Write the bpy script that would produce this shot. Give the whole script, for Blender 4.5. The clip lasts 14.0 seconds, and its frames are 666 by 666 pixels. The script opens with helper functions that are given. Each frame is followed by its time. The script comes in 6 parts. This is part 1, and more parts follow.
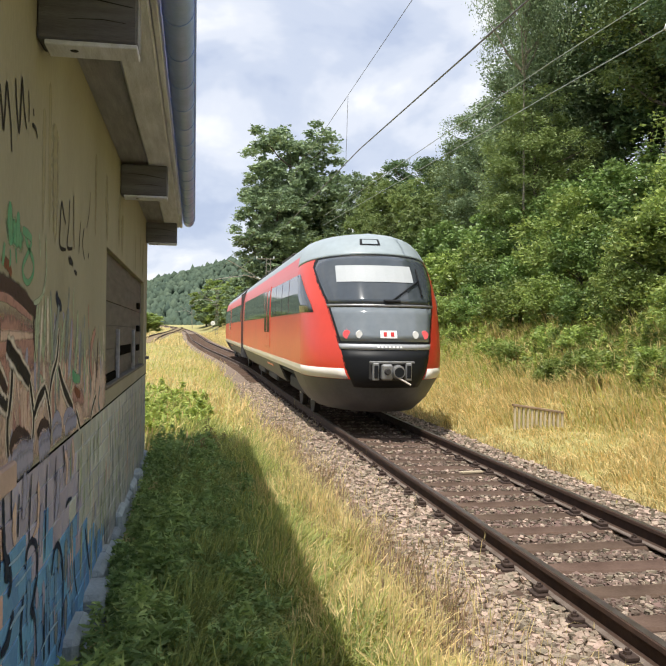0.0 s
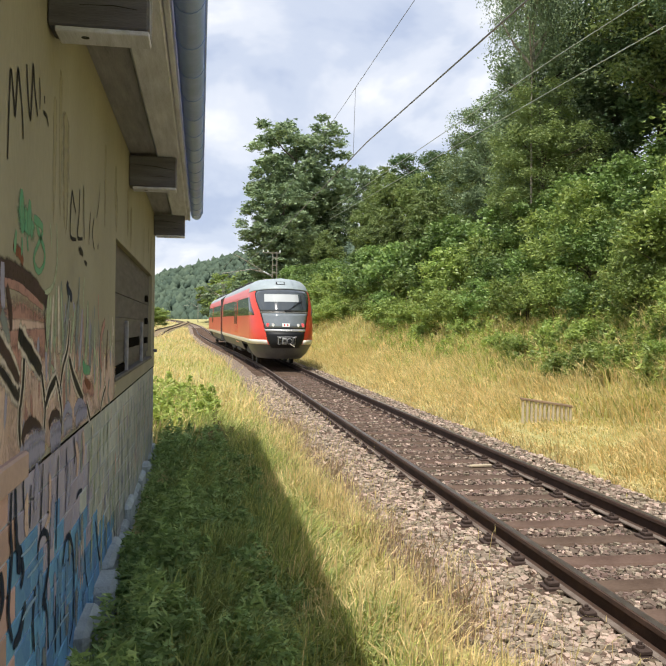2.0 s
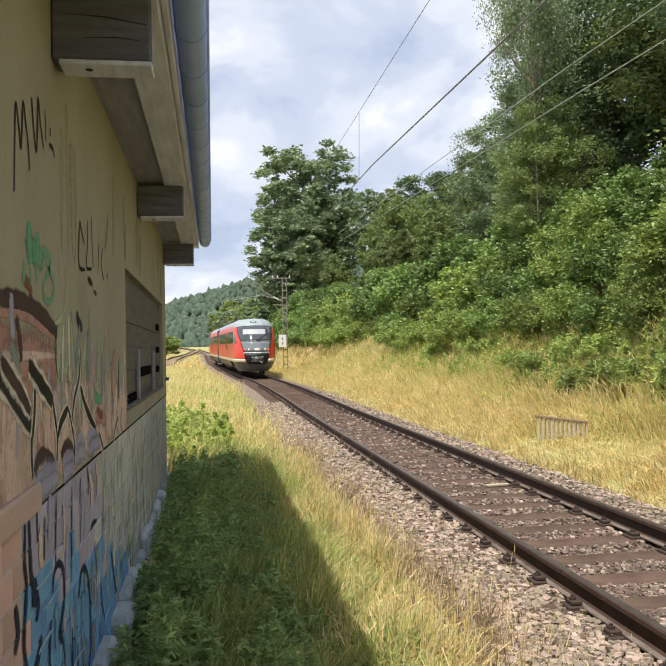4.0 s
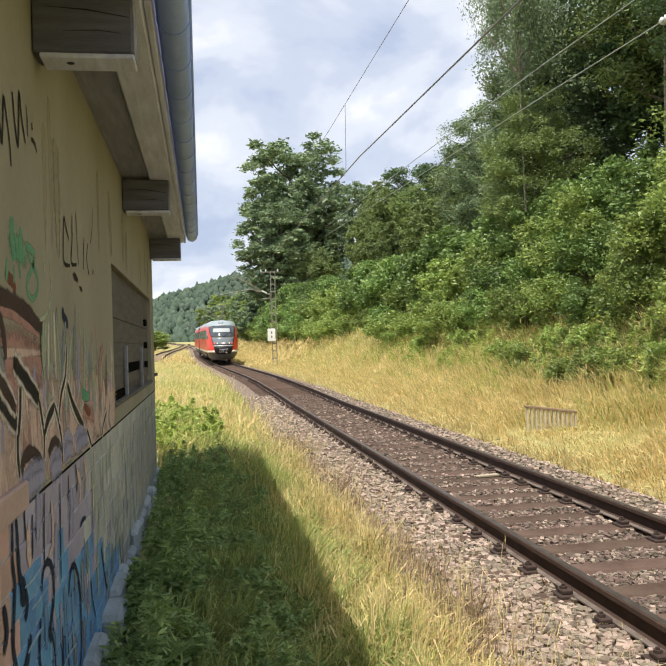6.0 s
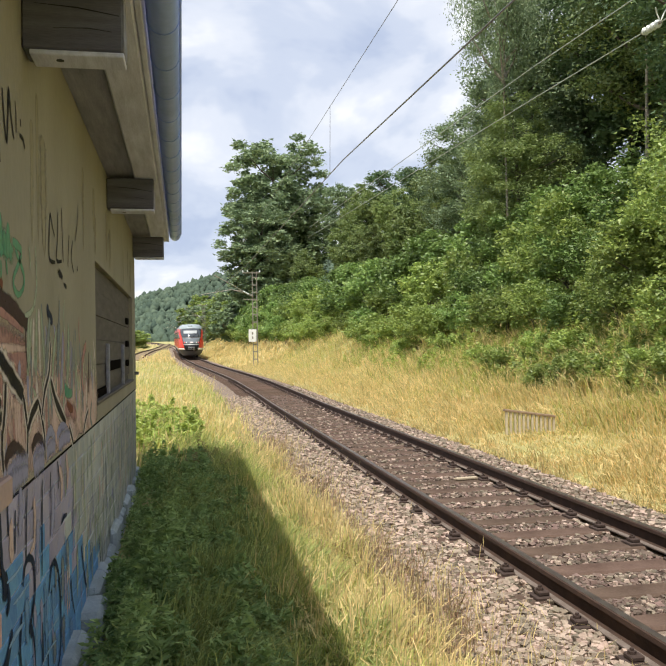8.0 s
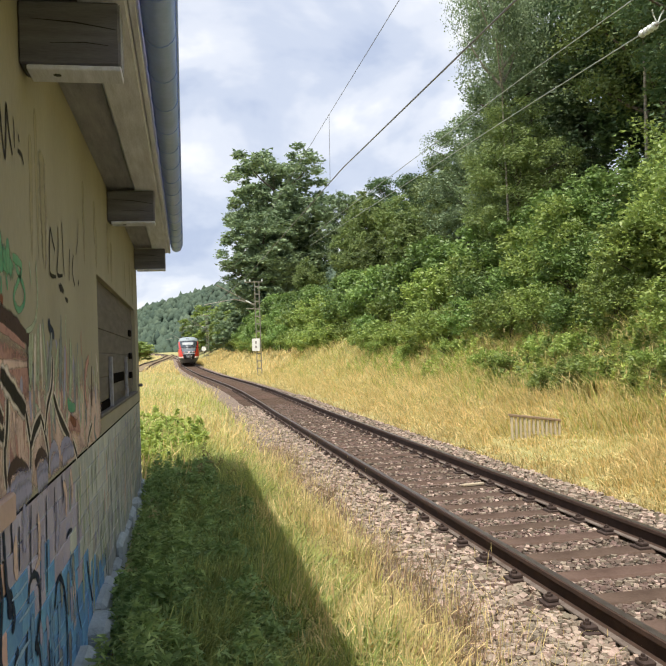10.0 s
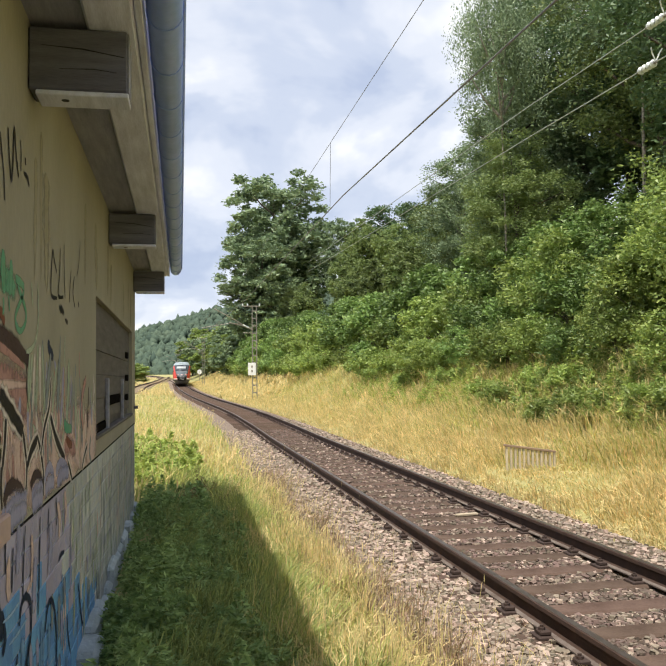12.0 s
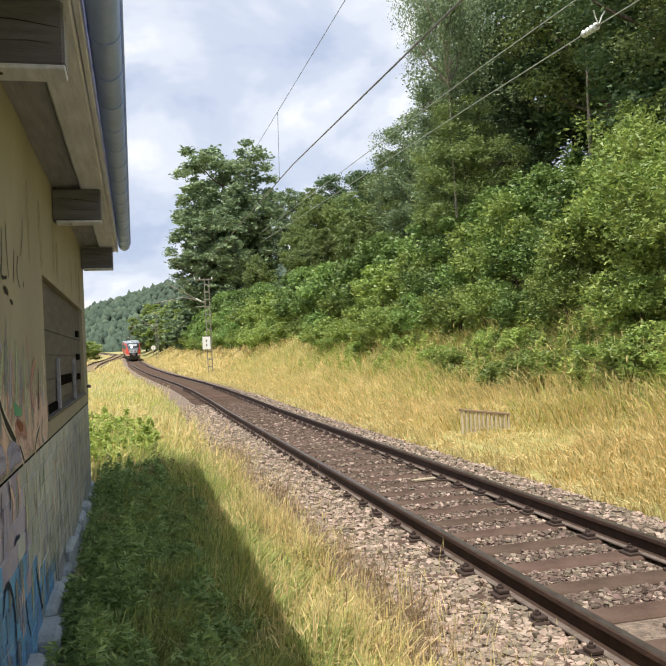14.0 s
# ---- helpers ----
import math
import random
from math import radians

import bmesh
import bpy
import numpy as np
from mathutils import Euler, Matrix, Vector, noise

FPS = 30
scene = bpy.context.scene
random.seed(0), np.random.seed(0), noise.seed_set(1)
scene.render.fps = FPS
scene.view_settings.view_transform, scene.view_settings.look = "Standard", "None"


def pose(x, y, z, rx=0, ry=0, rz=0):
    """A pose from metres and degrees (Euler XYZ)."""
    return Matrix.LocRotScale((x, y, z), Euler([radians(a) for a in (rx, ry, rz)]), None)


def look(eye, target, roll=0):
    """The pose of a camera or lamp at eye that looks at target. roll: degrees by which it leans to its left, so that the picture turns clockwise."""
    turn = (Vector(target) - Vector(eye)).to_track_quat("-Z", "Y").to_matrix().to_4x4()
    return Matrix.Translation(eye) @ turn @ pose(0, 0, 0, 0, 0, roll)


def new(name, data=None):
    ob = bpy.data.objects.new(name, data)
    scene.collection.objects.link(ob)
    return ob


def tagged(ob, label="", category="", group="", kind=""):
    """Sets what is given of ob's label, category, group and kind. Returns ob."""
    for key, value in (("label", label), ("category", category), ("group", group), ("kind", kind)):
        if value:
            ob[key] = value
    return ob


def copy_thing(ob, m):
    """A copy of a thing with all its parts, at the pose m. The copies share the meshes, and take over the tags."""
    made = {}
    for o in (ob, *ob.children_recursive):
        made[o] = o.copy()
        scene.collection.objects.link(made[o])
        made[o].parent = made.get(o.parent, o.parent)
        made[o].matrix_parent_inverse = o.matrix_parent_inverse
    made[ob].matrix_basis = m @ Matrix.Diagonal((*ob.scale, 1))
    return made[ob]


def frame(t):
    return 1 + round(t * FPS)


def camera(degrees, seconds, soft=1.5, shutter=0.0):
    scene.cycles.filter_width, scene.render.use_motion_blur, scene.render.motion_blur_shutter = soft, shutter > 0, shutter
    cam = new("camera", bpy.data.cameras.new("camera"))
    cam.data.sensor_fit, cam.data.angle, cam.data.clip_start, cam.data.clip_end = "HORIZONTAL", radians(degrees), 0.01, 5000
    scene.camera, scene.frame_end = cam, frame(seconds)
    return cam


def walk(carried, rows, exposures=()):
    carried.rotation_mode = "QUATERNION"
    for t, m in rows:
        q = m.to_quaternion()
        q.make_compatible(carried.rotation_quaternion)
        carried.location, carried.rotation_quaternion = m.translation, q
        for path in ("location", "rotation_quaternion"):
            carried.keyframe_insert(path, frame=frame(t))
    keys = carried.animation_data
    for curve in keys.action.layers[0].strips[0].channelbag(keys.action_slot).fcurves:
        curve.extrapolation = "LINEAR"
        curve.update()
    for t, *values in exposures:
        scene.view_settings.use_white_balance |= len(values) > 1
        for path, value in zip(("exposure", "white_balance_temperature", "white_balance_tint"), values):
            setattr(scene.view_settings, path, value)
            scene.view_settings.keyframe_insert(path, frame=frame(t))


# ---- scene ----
cam = camera(44.8, 14.0)
PATH = [
    (0, pose(0.017, -0.040, 1.720, 90.07, -0.73, -9.74)),
    (0.5, pose(-0.016, -0.025, 1.704, 90.46, -1.44, -10.89)),
    (1, pose(-0.016, -0.022, 1.710, 90.51, -1.67, -10.68)),
    (1.5, pose(-0.006, 0.002, 1.711, 89.84, -1.14, -8.77)),
    (2, pose(-0.007, -0.002, 1.702, 89.66, -0.76, -9.32)),
    (2.5, pose(0.003, -0.014, 1.700, 89.67, -0.18, -9.73)),
    (3, pose(-0.005, -0.020, 1.706, 90.39, 0.32, -9.34)),
    (3.2, pose(-0.006, 0.002, 1.702, 90.69, 0.18, -8.62)),
    (5.3, pose(0.013, 0.014, 1.691, 91.59, 1.98, -9.08)),
    (5.5, pose(0.010, 0.015, 1.694, 91.38, 1.87, -9.17)),
    (6, pose(0.008, 0.023, 1.694, 90.82, 1.81, -9.25)),
    (6.5, pose(-0.003, 0.013, 1.694, 89.38, 2.52, -9.51)),
    (7, pose(-0.009, 0.010, 1.673, 89.38, 2.24, -9.72)),
    (7.5, pose(-0.012, 0.011, 1.688, 90.47, 0.45, -10.11)),
    (7.7, pose(-0.013, -0.006, 1.688, 90.72, 0.73, -10.47)),
    (10, pose(-0.006, 0.008, 1.696, 91.47, 2.05, -10.36)),
    (10.5, pose(-0.006, 0.014, 1.698, 92.25, 1.96, -11.11)),
    (11, pose(-0.006, 0.015, 1.698, 92.46, 1.55, -11.93)),
    (11.5, pose(-0.011, 0.008, 1.700, 92.90, 1.01, -12.77)),
    (12, pose(-0.018, -0.014, 1.702, 93.30, 0.79, -10.66)),
    (12.2, pose(-0.006, 0.005, 1.697, 93.38, 0.93, -10.18)),
    (12.5, pose(0.003, 0.010, 1.700, 94.80, -0.07, -14.92)),
    (13, pose(-0.004, 0.004, 1.712, 95.18, 0.87, -15.76)),
    (13.5, pose(-0.014, -0.015, 1.705, 94.03, 0.74, -13.60)),
    (14, pose(-0.007, 0.001, 1.709, 91.10, 2.79, -13.81)),
]
walk(cam, PATH)

# ---- light ----
SUN_FROM = Vector((-0.84, -1.2, 3.3))
sun = new("sun", bpy.data.lights.new("sun", "SUN"))
sun.data.energy, sun.data.angle, sun.data.color = 4.4, radians(0.6), (1.0, 0.95, 0.87)
sun.matrix_world = look(SUN_FROM * 20, (0, 0, 0))
scene.view_settings.exposure = 0.40

world = bpy.data.worlds.new("sky")
scene.world = world
world.use_nodes = True
wn, wl = world.node_tree.nodes, world.node_tree.links
wn.clear()


def wnode(kind, **values):
    n = wn.new(kind)
    for k, v in values.items():
        n.inputs[k].default_value = v
    return n


sky = wn.new("ShaderNodeTexSky")
sky.sky_type, sky.sun_disc = "NISHITA", False
sky.sun_elevation, sky.sun_rotation = radians(66), math.atan2(-0.84, -1.2)
coord = wn.new("ShaderNodeTexCoord")
sep = wn.new("ShaderNodeSeparateXYZ")
wl.new(coord.outputs["Generated"], sep.inputs[0])
up = wn.new("ShaderNodeMath")
up.operation = "ADD"
up.inputs[1].default_value = 0.42
wl.new(sep.outputs["Z"], up.inputs[0])
flat = []
for axis in "XY":
    d = wn.new("ShaderNodeMath")
    d.operation = "DIVIDE"
    wl.new(sep.outputs[axis], d.inputs[0])
    wl.new(up.outputs[0], d.inputs[1])
    flat.append(d)
comb = wn.new("ShaderNodeCombineXYZ")
wl.new(flat[0].outputs[0], comb.inputs[0])
wl.new(flat[1].outputs[0], comb.inputs[1])
clouds = wnode("ShaderNodeTexNoise", Scale=3.2, Detail=5.0, Roughness=0.52, Distortion=0.25)
wl.new(comb.outputs[0], clouds.inputs["Vector"])
tone = wn.new("ShaderNodeValToRGB")
tone.color_ramp.interpolation = "EASE"
stops = ((0.34, (0.44, 0.51, 0.67)), (0.44, (0.56, 0.62, 0.75)), (0.53, (0.70, 0.74, 0.83)), (0.63, (0.89, 0.90, 0.92)))
while len(tone.color_ramp.elements) < len(stops):
    tone.color_ramp.elements.new(0.5)
for e, (at, c) in zip(tone.color_ramp.elements, stops):
    e.position, e.color = at, (*c, 1)
wl.new(clouds.outputs["Fac"], tone.inputs[0])
clear = wnode("ShaderNodeBackground", Strength=0.1)
wl.new(sky.outputs[0], clear.inputs["Color"])
cloudy = wnode("ShaderNodeBackground", Strength=0.94)
wl.new(tone.outputs[0], cloudy.inputs["Color"])
mixed = wn.new("ShaderNodeMixShader")
mixed.inputs[0].default_value = 0.92
wl.new(clear.outputs[0], mixed.inputs[1])
wl.new(cloudy.outputs[0], mixed.inputs[2])
wout = wn.new("ShaderNodeOutputWorld")
wl.new(mixed.outputs[0], wout.inputs["Surface"])

# ---- materials ----
def mat(name, base, rough=0.8, metal=0.0, second=None, scale=4.0, fine=40.0, bump=0.2, vary=0.0, amount=0.5, emit=None, spec=0.5, stretch=(1, 1, 1), island=False, translucent=0.0, depth=0.01, each=0.0, spray=False):
    """A surface with a coarse and a fine noise between two colours, fine relief, and a spread between pieces."""
    m = bpy.data.materials.new(name)
    m.use_nodes = True
    n, l = m.node_tree.nodes, m.node_tree.links
    n.clear()
    out = n.new("ShaderNodeOutputMaterial")
    b = n.new("ShaderNodeBsdfPrincipled")
    b.inputs["Roughness"].default_value, b.inputs["Metallic"].default_value = rough, metal
    b.inputs["Specular IOR Level"].default_value = spec
    tc, mp = n.new("ShaderNodeTexCoord"), n.new("ShaderNodeMapping")
    mp.inputs["Scale"].default_value = stretch
    l.new(tc.outputs["Object"], mp.inputs["Vector"])
    n1, n2 = n.new("ShaderNodeTexNoise"), n.new("ShaderNodeTexNoise")
    for t, s, d in ((n1, scale, 4.0), (n2, fine, 3.0)):
        t.inputs["Scale"].default_value, t.inputs["Detail"].default_value = s, d
        l.new(mp.outputs[0], t.inputs["Vector"])
    add = n.new("ShaderNodeMath")
    add.operation = "MULTIPLY_ADD"
    l.new(n2.outputs["Fac"], add.inputs[0])
    add.inputs[1].default_value = 0.5
    l.new(n1.outputs["Fac"], add.inputs[2])
    ramp = n.new("ShaderNodeMapRange")
    ramp.inputs["From Min"].default_value, ramp.inputs["From Max"].default_value = 0.75 - amount / 2, 0.75 + amount / 2
    l.new(add.outputs[0], ramp.inputs["Value"])
    mix = n.new("ShaderNodeMix")
    mix.data_type = "RGBA"
    mix.inputs["A"].default_value = (*base, 1)
    mix.inputs["B"].default_value = (*(second or tuple(c * 0.7 for c in base)), 1)
    l.new(ramp.outputs[0], mix.inputs["Factor"])
    colour = mix.outputs["Result"]
    if vary:
        if island:
            rnd = n.new("ShaderNodeNewGeometry").outputs["Random Per Island"]
        else:
            rnd = n.new("ShaderNodeObjectInfo").outputs["Random"]
        mr = n.new("ShaderNodeMapRange")
        mr.inputs["To Min"].default_value, mr.inputs["To Max"].default_value = 1 - vary, 1 + vary
        l.new(rnd, mr.inputs["Value"])
        hsv = n.new("ShaderNodeHueSaturation")
        l.new(mr.outputs[0], hsv.inputs["Value"])
        hue = n.new("ShaderNodeMapRange")
        hue.inputs["To Min"].default_value, hue.inputs["To Max"].default_value = 0.5 + vary * 0.05, 0.5 - vary * 0.06
        l.new(rnd, hue.inputs["Value"])
        l.new(hue.outputs[0], hsv.inputs["Hue"])
        l.new(colour, hsv.inputs["Color"])
        colour = hsv.outputs[0]
    if each:
        tone = n.new("ShaderNodeMapRange")
        tone.inputs["To Min"].default_value, tone.inputs["To Max"].default_value = 1 - each, 1 + each * 0.6
        l.new(n.new("ShaderNodeObjectInfo").outputs["Random"], tone.inputs["Value"])
        own = n.new("ShaderNodeHueSaturation")
        l.new(tone.outputs[0], own.inputs["Value"])
        l.new(colour, own.inputs["Color"])
        colour = own.outputs[0]
    l.new(colour, b.inputs["Base Color"])
    if bump:
        bp = n.new("ShaderNodeBump")
        bp.inputs["Strength"].default_value, bp.inputs["Distance"].default_value = bump, depth
        l.new(add.outputs[0], bp.inputs["Height"])
        l.new(bp.outputs[0], b.inputs["Normal"])
    if emit:
        b.inputs["Emission Color"].default_value, b.inputs["Emission Strength"].default_value = (*emit[0], 1), emit[1]
    last = b.outputs[0]
    if translucent:
        tr, ms = n.new("ShaderNodeBsdfTranslucent"), n.new("ShaderNodeMixShader")
        l.new(colour, tr.inputs["Color"])
        ms.inputs[0].default_value = translucent
        l.new(last, ms.inputs[1])
        l.new(tr.outputs[0], ms.inputs[2])
        last = ms.outputs[0]
    if spray:
        # thin, worn paint: it fades at its edges and flakes
        cover, ragged, fade, hold = n.new("ShaderNodeAttribute"), n.new("ShaderNodeMath"), n.new("ShaderNodeMapRange"), n.new("ShaderNodeMixShader")
        cover.attribute_name = "cover"
        ragged.operation = "MULTIPLY_ADD"
        l.new(n2.outputs["Fac"], ragged.inputs[0])
        ragged.inputs[1].default_value = -1.0
        l.new(cover.outputs["Fac"], ragged.inputs[2])
        fade.inputs["From Min"].default_value, fade.inputs["From Max"].default_value = -0.4, 0.5
        fade.inputs["To Max"].default_value = 0.99
        l.new(ragged.outputs[0], fade.inputs["Value"])
        l.new(fade.outputs[0], hold.inputs[0])
        l.new(n.new("ShaderNodeBsdfTransparent").outputs[0], hold.inputs[1])
        l.new(last, hold.inputs[2])
        last = hold.outputs[0]
    l.new(last, out.inputs["Surface"])
    return m


PLASTER = mat("plaster", (0.315, 0.298, 0.232), 0.9, second=(0.22, 0.207, 0.162), scale=1.6, fine=60, bump=0.35, amount=0.7, stretch=(1, 1, 0.35), spec=0.2)
BRICK = mat("painted_brick", (0.38, 0.345, 0.42), 0.8, second=(0.29, 0.275, 0.37), scale=2.5, fine=50, bump=0.4, vary=0.16, spec=0.2)
BRICK_PINK = mat("pink_brick", (0.5, 0.33, 0.285), 0.85, second=(0.4, 0.28, 0.255), scale=3, fine=50, bump=0.4, vary=0.15, spec=0.2)
BRICK_BLUE = mat("blue_painted_brick", (0.085, 0.2, 0.42), 0.7, second=(0.15, 0.32, 0.5), scale=2.5, fine=40, bump=0.4, vary=0.15, spec=0.2)
BRICK_GREEN = mat("grey_green_painted_brick", (0.31, 0.34, 0.34), 0.8, second=(0.41, 0.42, 0.39), scale=3.5, fine=40, bump=0.4, vary=0.15, spec=0.2)
MORTAR = mat("mortar", (0.42, 0.45, 0.52), 0.95, second=(0.3, 0.33, 0.39), scale=8, fine=80, bump=0.4, spec=0.2)
FOOTING = mat("blue_painted_concrete", (0.36, 0.42, 0.47), 0.9, second=(0.25, 0.29, 0.30), scale=5, fine=60, bump=0.6, depth=0.03)
WOOD_GREY = mat("weathered_wood", (0.3, 0.305, 0.365), 0.85, second=(0.18, 0.185, 0.225), scale=3, fine=30, bump=0.4, stretch=(8, 0.8, 8))
WOOD_DARK = mat("dark_wood", (0.15, 0.15, 0.185), 0.85, second=(0.082, 0.082, 0.104), scale=3, fine=30, bump=0.5, stretch=(0.8, 8, 8))
WOOD_WHITE = mat("faded_white_wood", (0.68, 0.71, 0.86), 0.8, second=(0.44, 0.46, 0.57), scale=3, fine=30, bump=0.3, stretch=(8, 0.8, 8))
WOOD_PALE = mat("pale_wood", (0.46, 0.38, 0.26), 0.85, second=(0.32, 0.26, 0.18), scale=4, fine=40, bump=0.3)
BOARD = mat("grey_board", (0.135, 0.125, 0.115), 0.85, second=(0.085, 0.078, 0.072), scale=2.5, fine=40, bump=0.3, stretch=(8, 1, 8), spec=0.2)
ZINC = mat("zinc_gutter", (0.3, 0.43, 0.88), 0.5, 0.0, second=(0.2, 0.31, 0.7), scale=3, fine=30, bump=0.1)
TILE = mat("roof_tile", (0.22, 0.12, 0.08), 0.85, scale=6, fine=40, vary=0.2)
RAIL_RUST = mat("rusty_rail_steel", (0.075, 0.043, 0.029), 0.8, 0.1, second=(0.04, 0.024, 0.018), scale=8, fine=80, bump=0.25, spec=0.3)
# dust on the foot, plus the sunlit look of its flange, in one pale colour
RAIL_DUST_LIT = mat("dusty_lit_rail_foot", (0.2, 0.165, 0.14), 0.9, second=(0.11, 0.082, 0.066), scale=6, fine=60, bump=0.3, spec=0.2)
RAIL_TOP = mat("polished_rail_head", (0.22, 0.185, 0.165), 0.42, 0.8, second=(0.12, 0.09, 0.075), scale=6, fine=60, bump=0.05)
SLEEPER = mat("sleeper_timber", (0.13, 0.089, 0.066), 0.95, second=(0.07, 0.045, 0.033), scale=4, fine=50, bump=0.5, vary=0.14, spec=0.15)
BALLAST = mat("ballast_bed", (0.31, 0.235, 0.175), 0.95, second=(0.12, 0.087, 0.064), scale=18, fine=55, bump=1.0, amount=0.45, depth=0.05)
STONE = mat("ballast_stone", (0.385, 0.31, 0.235), 0.92, second=(0.2, 0.15, 0.11), scale=9, fine=60, bump=0.3, vary=0.42, island=True)
STONE_RUST = mat("rust_stained_stone", (0.165, 0.118, 0.09), 0.92, second=(0.095, 0.066, 0.05), scale=9, fine=60, bump=0.3, vary=0.4, island=True)
CLIP = mat("rusty_clip", (0.07, 0.045, 0.035), 0.8, 0.3, scale=20, fine=80)
STALK = mat("dead_brown_stalk", (0.36, 0.265, 0.15), 0.9, second=(0.22, 0.15, 0.085), scale=0.9, fine=6, bump=0, vary=0.5, island=True, translucent=0.15)
GROUND = mat("dry_meadow_soil", (0.4, 0.325, 0.145), 0.95, second=(0.26, 0.27, 0.085), scale=0.6, fine=9, bump=0.8, amount=0.6, depth=0.05)
STRAW = mat("straw_grass", (0.73, 0.61, 0.29), 0.8, second=(0.61, 0.5, 0.205), scale=0.9, fine=6, bump=0, vary=0.42, island=True, translucent=0.3)
GREENGRASS = mat("green_grass", (0.34, 0.42, 0.1), 0.8, second=(0.5, 0.48, 0.15), scale=0.9, fine=6, bump=0, vary=0.42, island=True, translucent=0.3)
# green_grass again, darkened in its colour for the house's shade
SHADEGRASS = mat("shade_dark_grass", (0.225, 0.305, 0.088), 0.8, second=(0.34, 0.37, 0.125), scale=0.7, fine=6, bump=0, vary=0.35, island=True, translucent=0.3)
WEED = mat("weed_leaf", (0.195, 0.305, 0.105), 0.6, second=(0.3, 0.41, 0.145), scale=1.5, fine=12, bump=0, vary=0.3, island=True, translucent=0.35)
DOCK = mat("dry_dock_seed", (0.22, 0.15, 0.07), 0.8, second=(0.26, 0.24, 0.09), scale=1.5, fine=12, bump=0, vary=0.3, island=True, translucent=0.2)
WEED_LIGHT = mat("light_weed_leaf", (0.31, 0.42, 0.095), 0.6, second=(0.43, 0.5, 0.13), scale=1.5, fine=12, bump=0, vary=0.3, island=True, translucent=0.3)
LEAF_A = mat("oak_leaf", (0.095, 0.165, 0.07), 0.55, second=(0.13, 0.205, 0.085), scale=0.5, fine=4, bump=0, vary=0.24, island=True, translucent=0.25, each=0.35)
LEAF_B = mat("ash_leaf", (0.165, 0.235, 0.075), 0.55, second=(0.22, 0.285, 0.09), scale=0.5, fine=4, bump=0, vary=0.24, island=True, translucent=0.28, each=0.35)
LEAF_C = mat("shrub_leaf", (0.225, 0.325, 0.075), 0.5, second=(0.31, 0.39, 0.098), scale=0.6, fine=5, bump=0, vary=0.26, island=True, translucent=0.3, each=0.35)
# green paled and blued: bluish sky light and distance haze within the leaf colour
LEAF_D = mat("sky_lit_hazy_leaf", (0.185, 0.265, 0.145), 0.6, second=(0.23, 0.305, 0.16), scale=0.3, fine=3, bump=0, vary=0.3, island=True, translucent=0.2)
# blue tint in the crowns' colour stands in for haze over the hill
LEAF_F = mat("hazy_hill_leaf", (0.062, 0.09, 0.07), 0.9, second=(0.098, 0.13, 0.088), scale=0.06, fine=0.9, bump=0.7, depth=0.8, vary=0.16, island=True, spec=0.0)
# darker twin of shrub_leaf; its tone also paints the shade between bushes
LEAF_E = mat("dark_shaded_shrub_leaf", (0.155, 0.26, 0.066), 0.5, second=(0.21, 0.31, 0.082), scale=0.6, fine=5, bump=0, vary=0.24, island=True, translucent=0.25, each=0.35)
BARK = mat("bark", (0.11, 0.09, 0.07), 0.95, scale=3, fine=25, bump=0.8, stretch=(4, 4, 0.6))
BARK_PALE = mat("birch_bark", (0.42, 0.38, 0.32), 0.85, second=(0.14, 0.12, 0.10), scale=3, fine=20, bump=0.4, stretch=(1, 1, 4))
FOREST = mat("far_forest", (0.05, 0.085, 0.065), 0.95, second=(0.065, 0.1, 0.07), scale=0.05, fine=0.4, bump=0, spec=0.0)
RED = mat("red_train_paint", (0.66, 0.055, 0.028), 0.28, second=(0.56, 0.045, 0.025), scale=0.5, fine=5, bump=0.02)
CREAM = mat("cream_stripe_paint", (0.70, 0.66, 0.58), 0.35, scale=1, fine=8, bump=0.02, second=(0.60, 0.55, 0.48))
ROOFGREY = mat("light_grey_train_paint", (0.33, 0.385, 0.41), 0.4, second=(0.27, 0.315, 0.335), scale=1, fine=8, bump=0.02)
SILVER = mat("silver_band_paint", (0.42, 0.43, 0.45), 0.4, 0.2, second=(0.34, 0.35, 0.37), scale=2, fine=20, bump=0.02)
SKIRT = mat("grey_skirt_paint", (0.075, 0.074, 0.078), 0.5, second=(0.045, 0.044, 0.047), scale=2, fine=20, bump=0.05)
BLACK = mat("black_panel", (0.010, 0.011, 0.013), 0.5, spec=0.25, scale=3, fine=20, bump=0.02)
# both glass colours are lifted towards grey to imitate reflected sky
DARKGLASS = mat("dark_window_glass", (0.06, 0.07, 0.082), 0.06, second=(0.045, 0.054, 0.062), scale=2, fine=9, bump=0, spec=0.8)
LAMPGLASS = mat("lamp_panel_glass", (0.19, 0.215, 0.235), 0.08, second=(0.15, 0.172, 0.19), scale=2, fine=9, bump=0, spec=0.8)
UNDER = mat("underframe", (0.03, 0.027, 0.025), 0.8, scale=4, fine=30)
STEEL = mat("coupler_steel", (0.30, 0.30, 0.30), 0.45, 0.6, scale=6, fine=40)
WHITE = mat("white_paint", (0.82, 0.82, 0.80), 0.5, scale=3, fine=30, bump=0.02, second=(0.74, 0.74, 0.72))
BLIND = mat("sun_blind_cloth", (0.40, 0.42, 0.43), 0.7, second=(0.36, 0.38, 0.39), scale=3, fine=30, bump=0.02)
SIGNRED = mat("red_mark", (0.60, 0.03, 0.03), 0.5, scale=3, fine=30, bump=0)
TAIL = mat("lit_tail_lamp", (0.6, 0.05, 0.05), 0.3, bump=0, emit=((1.0, 0.2, 0.22), 0.35))
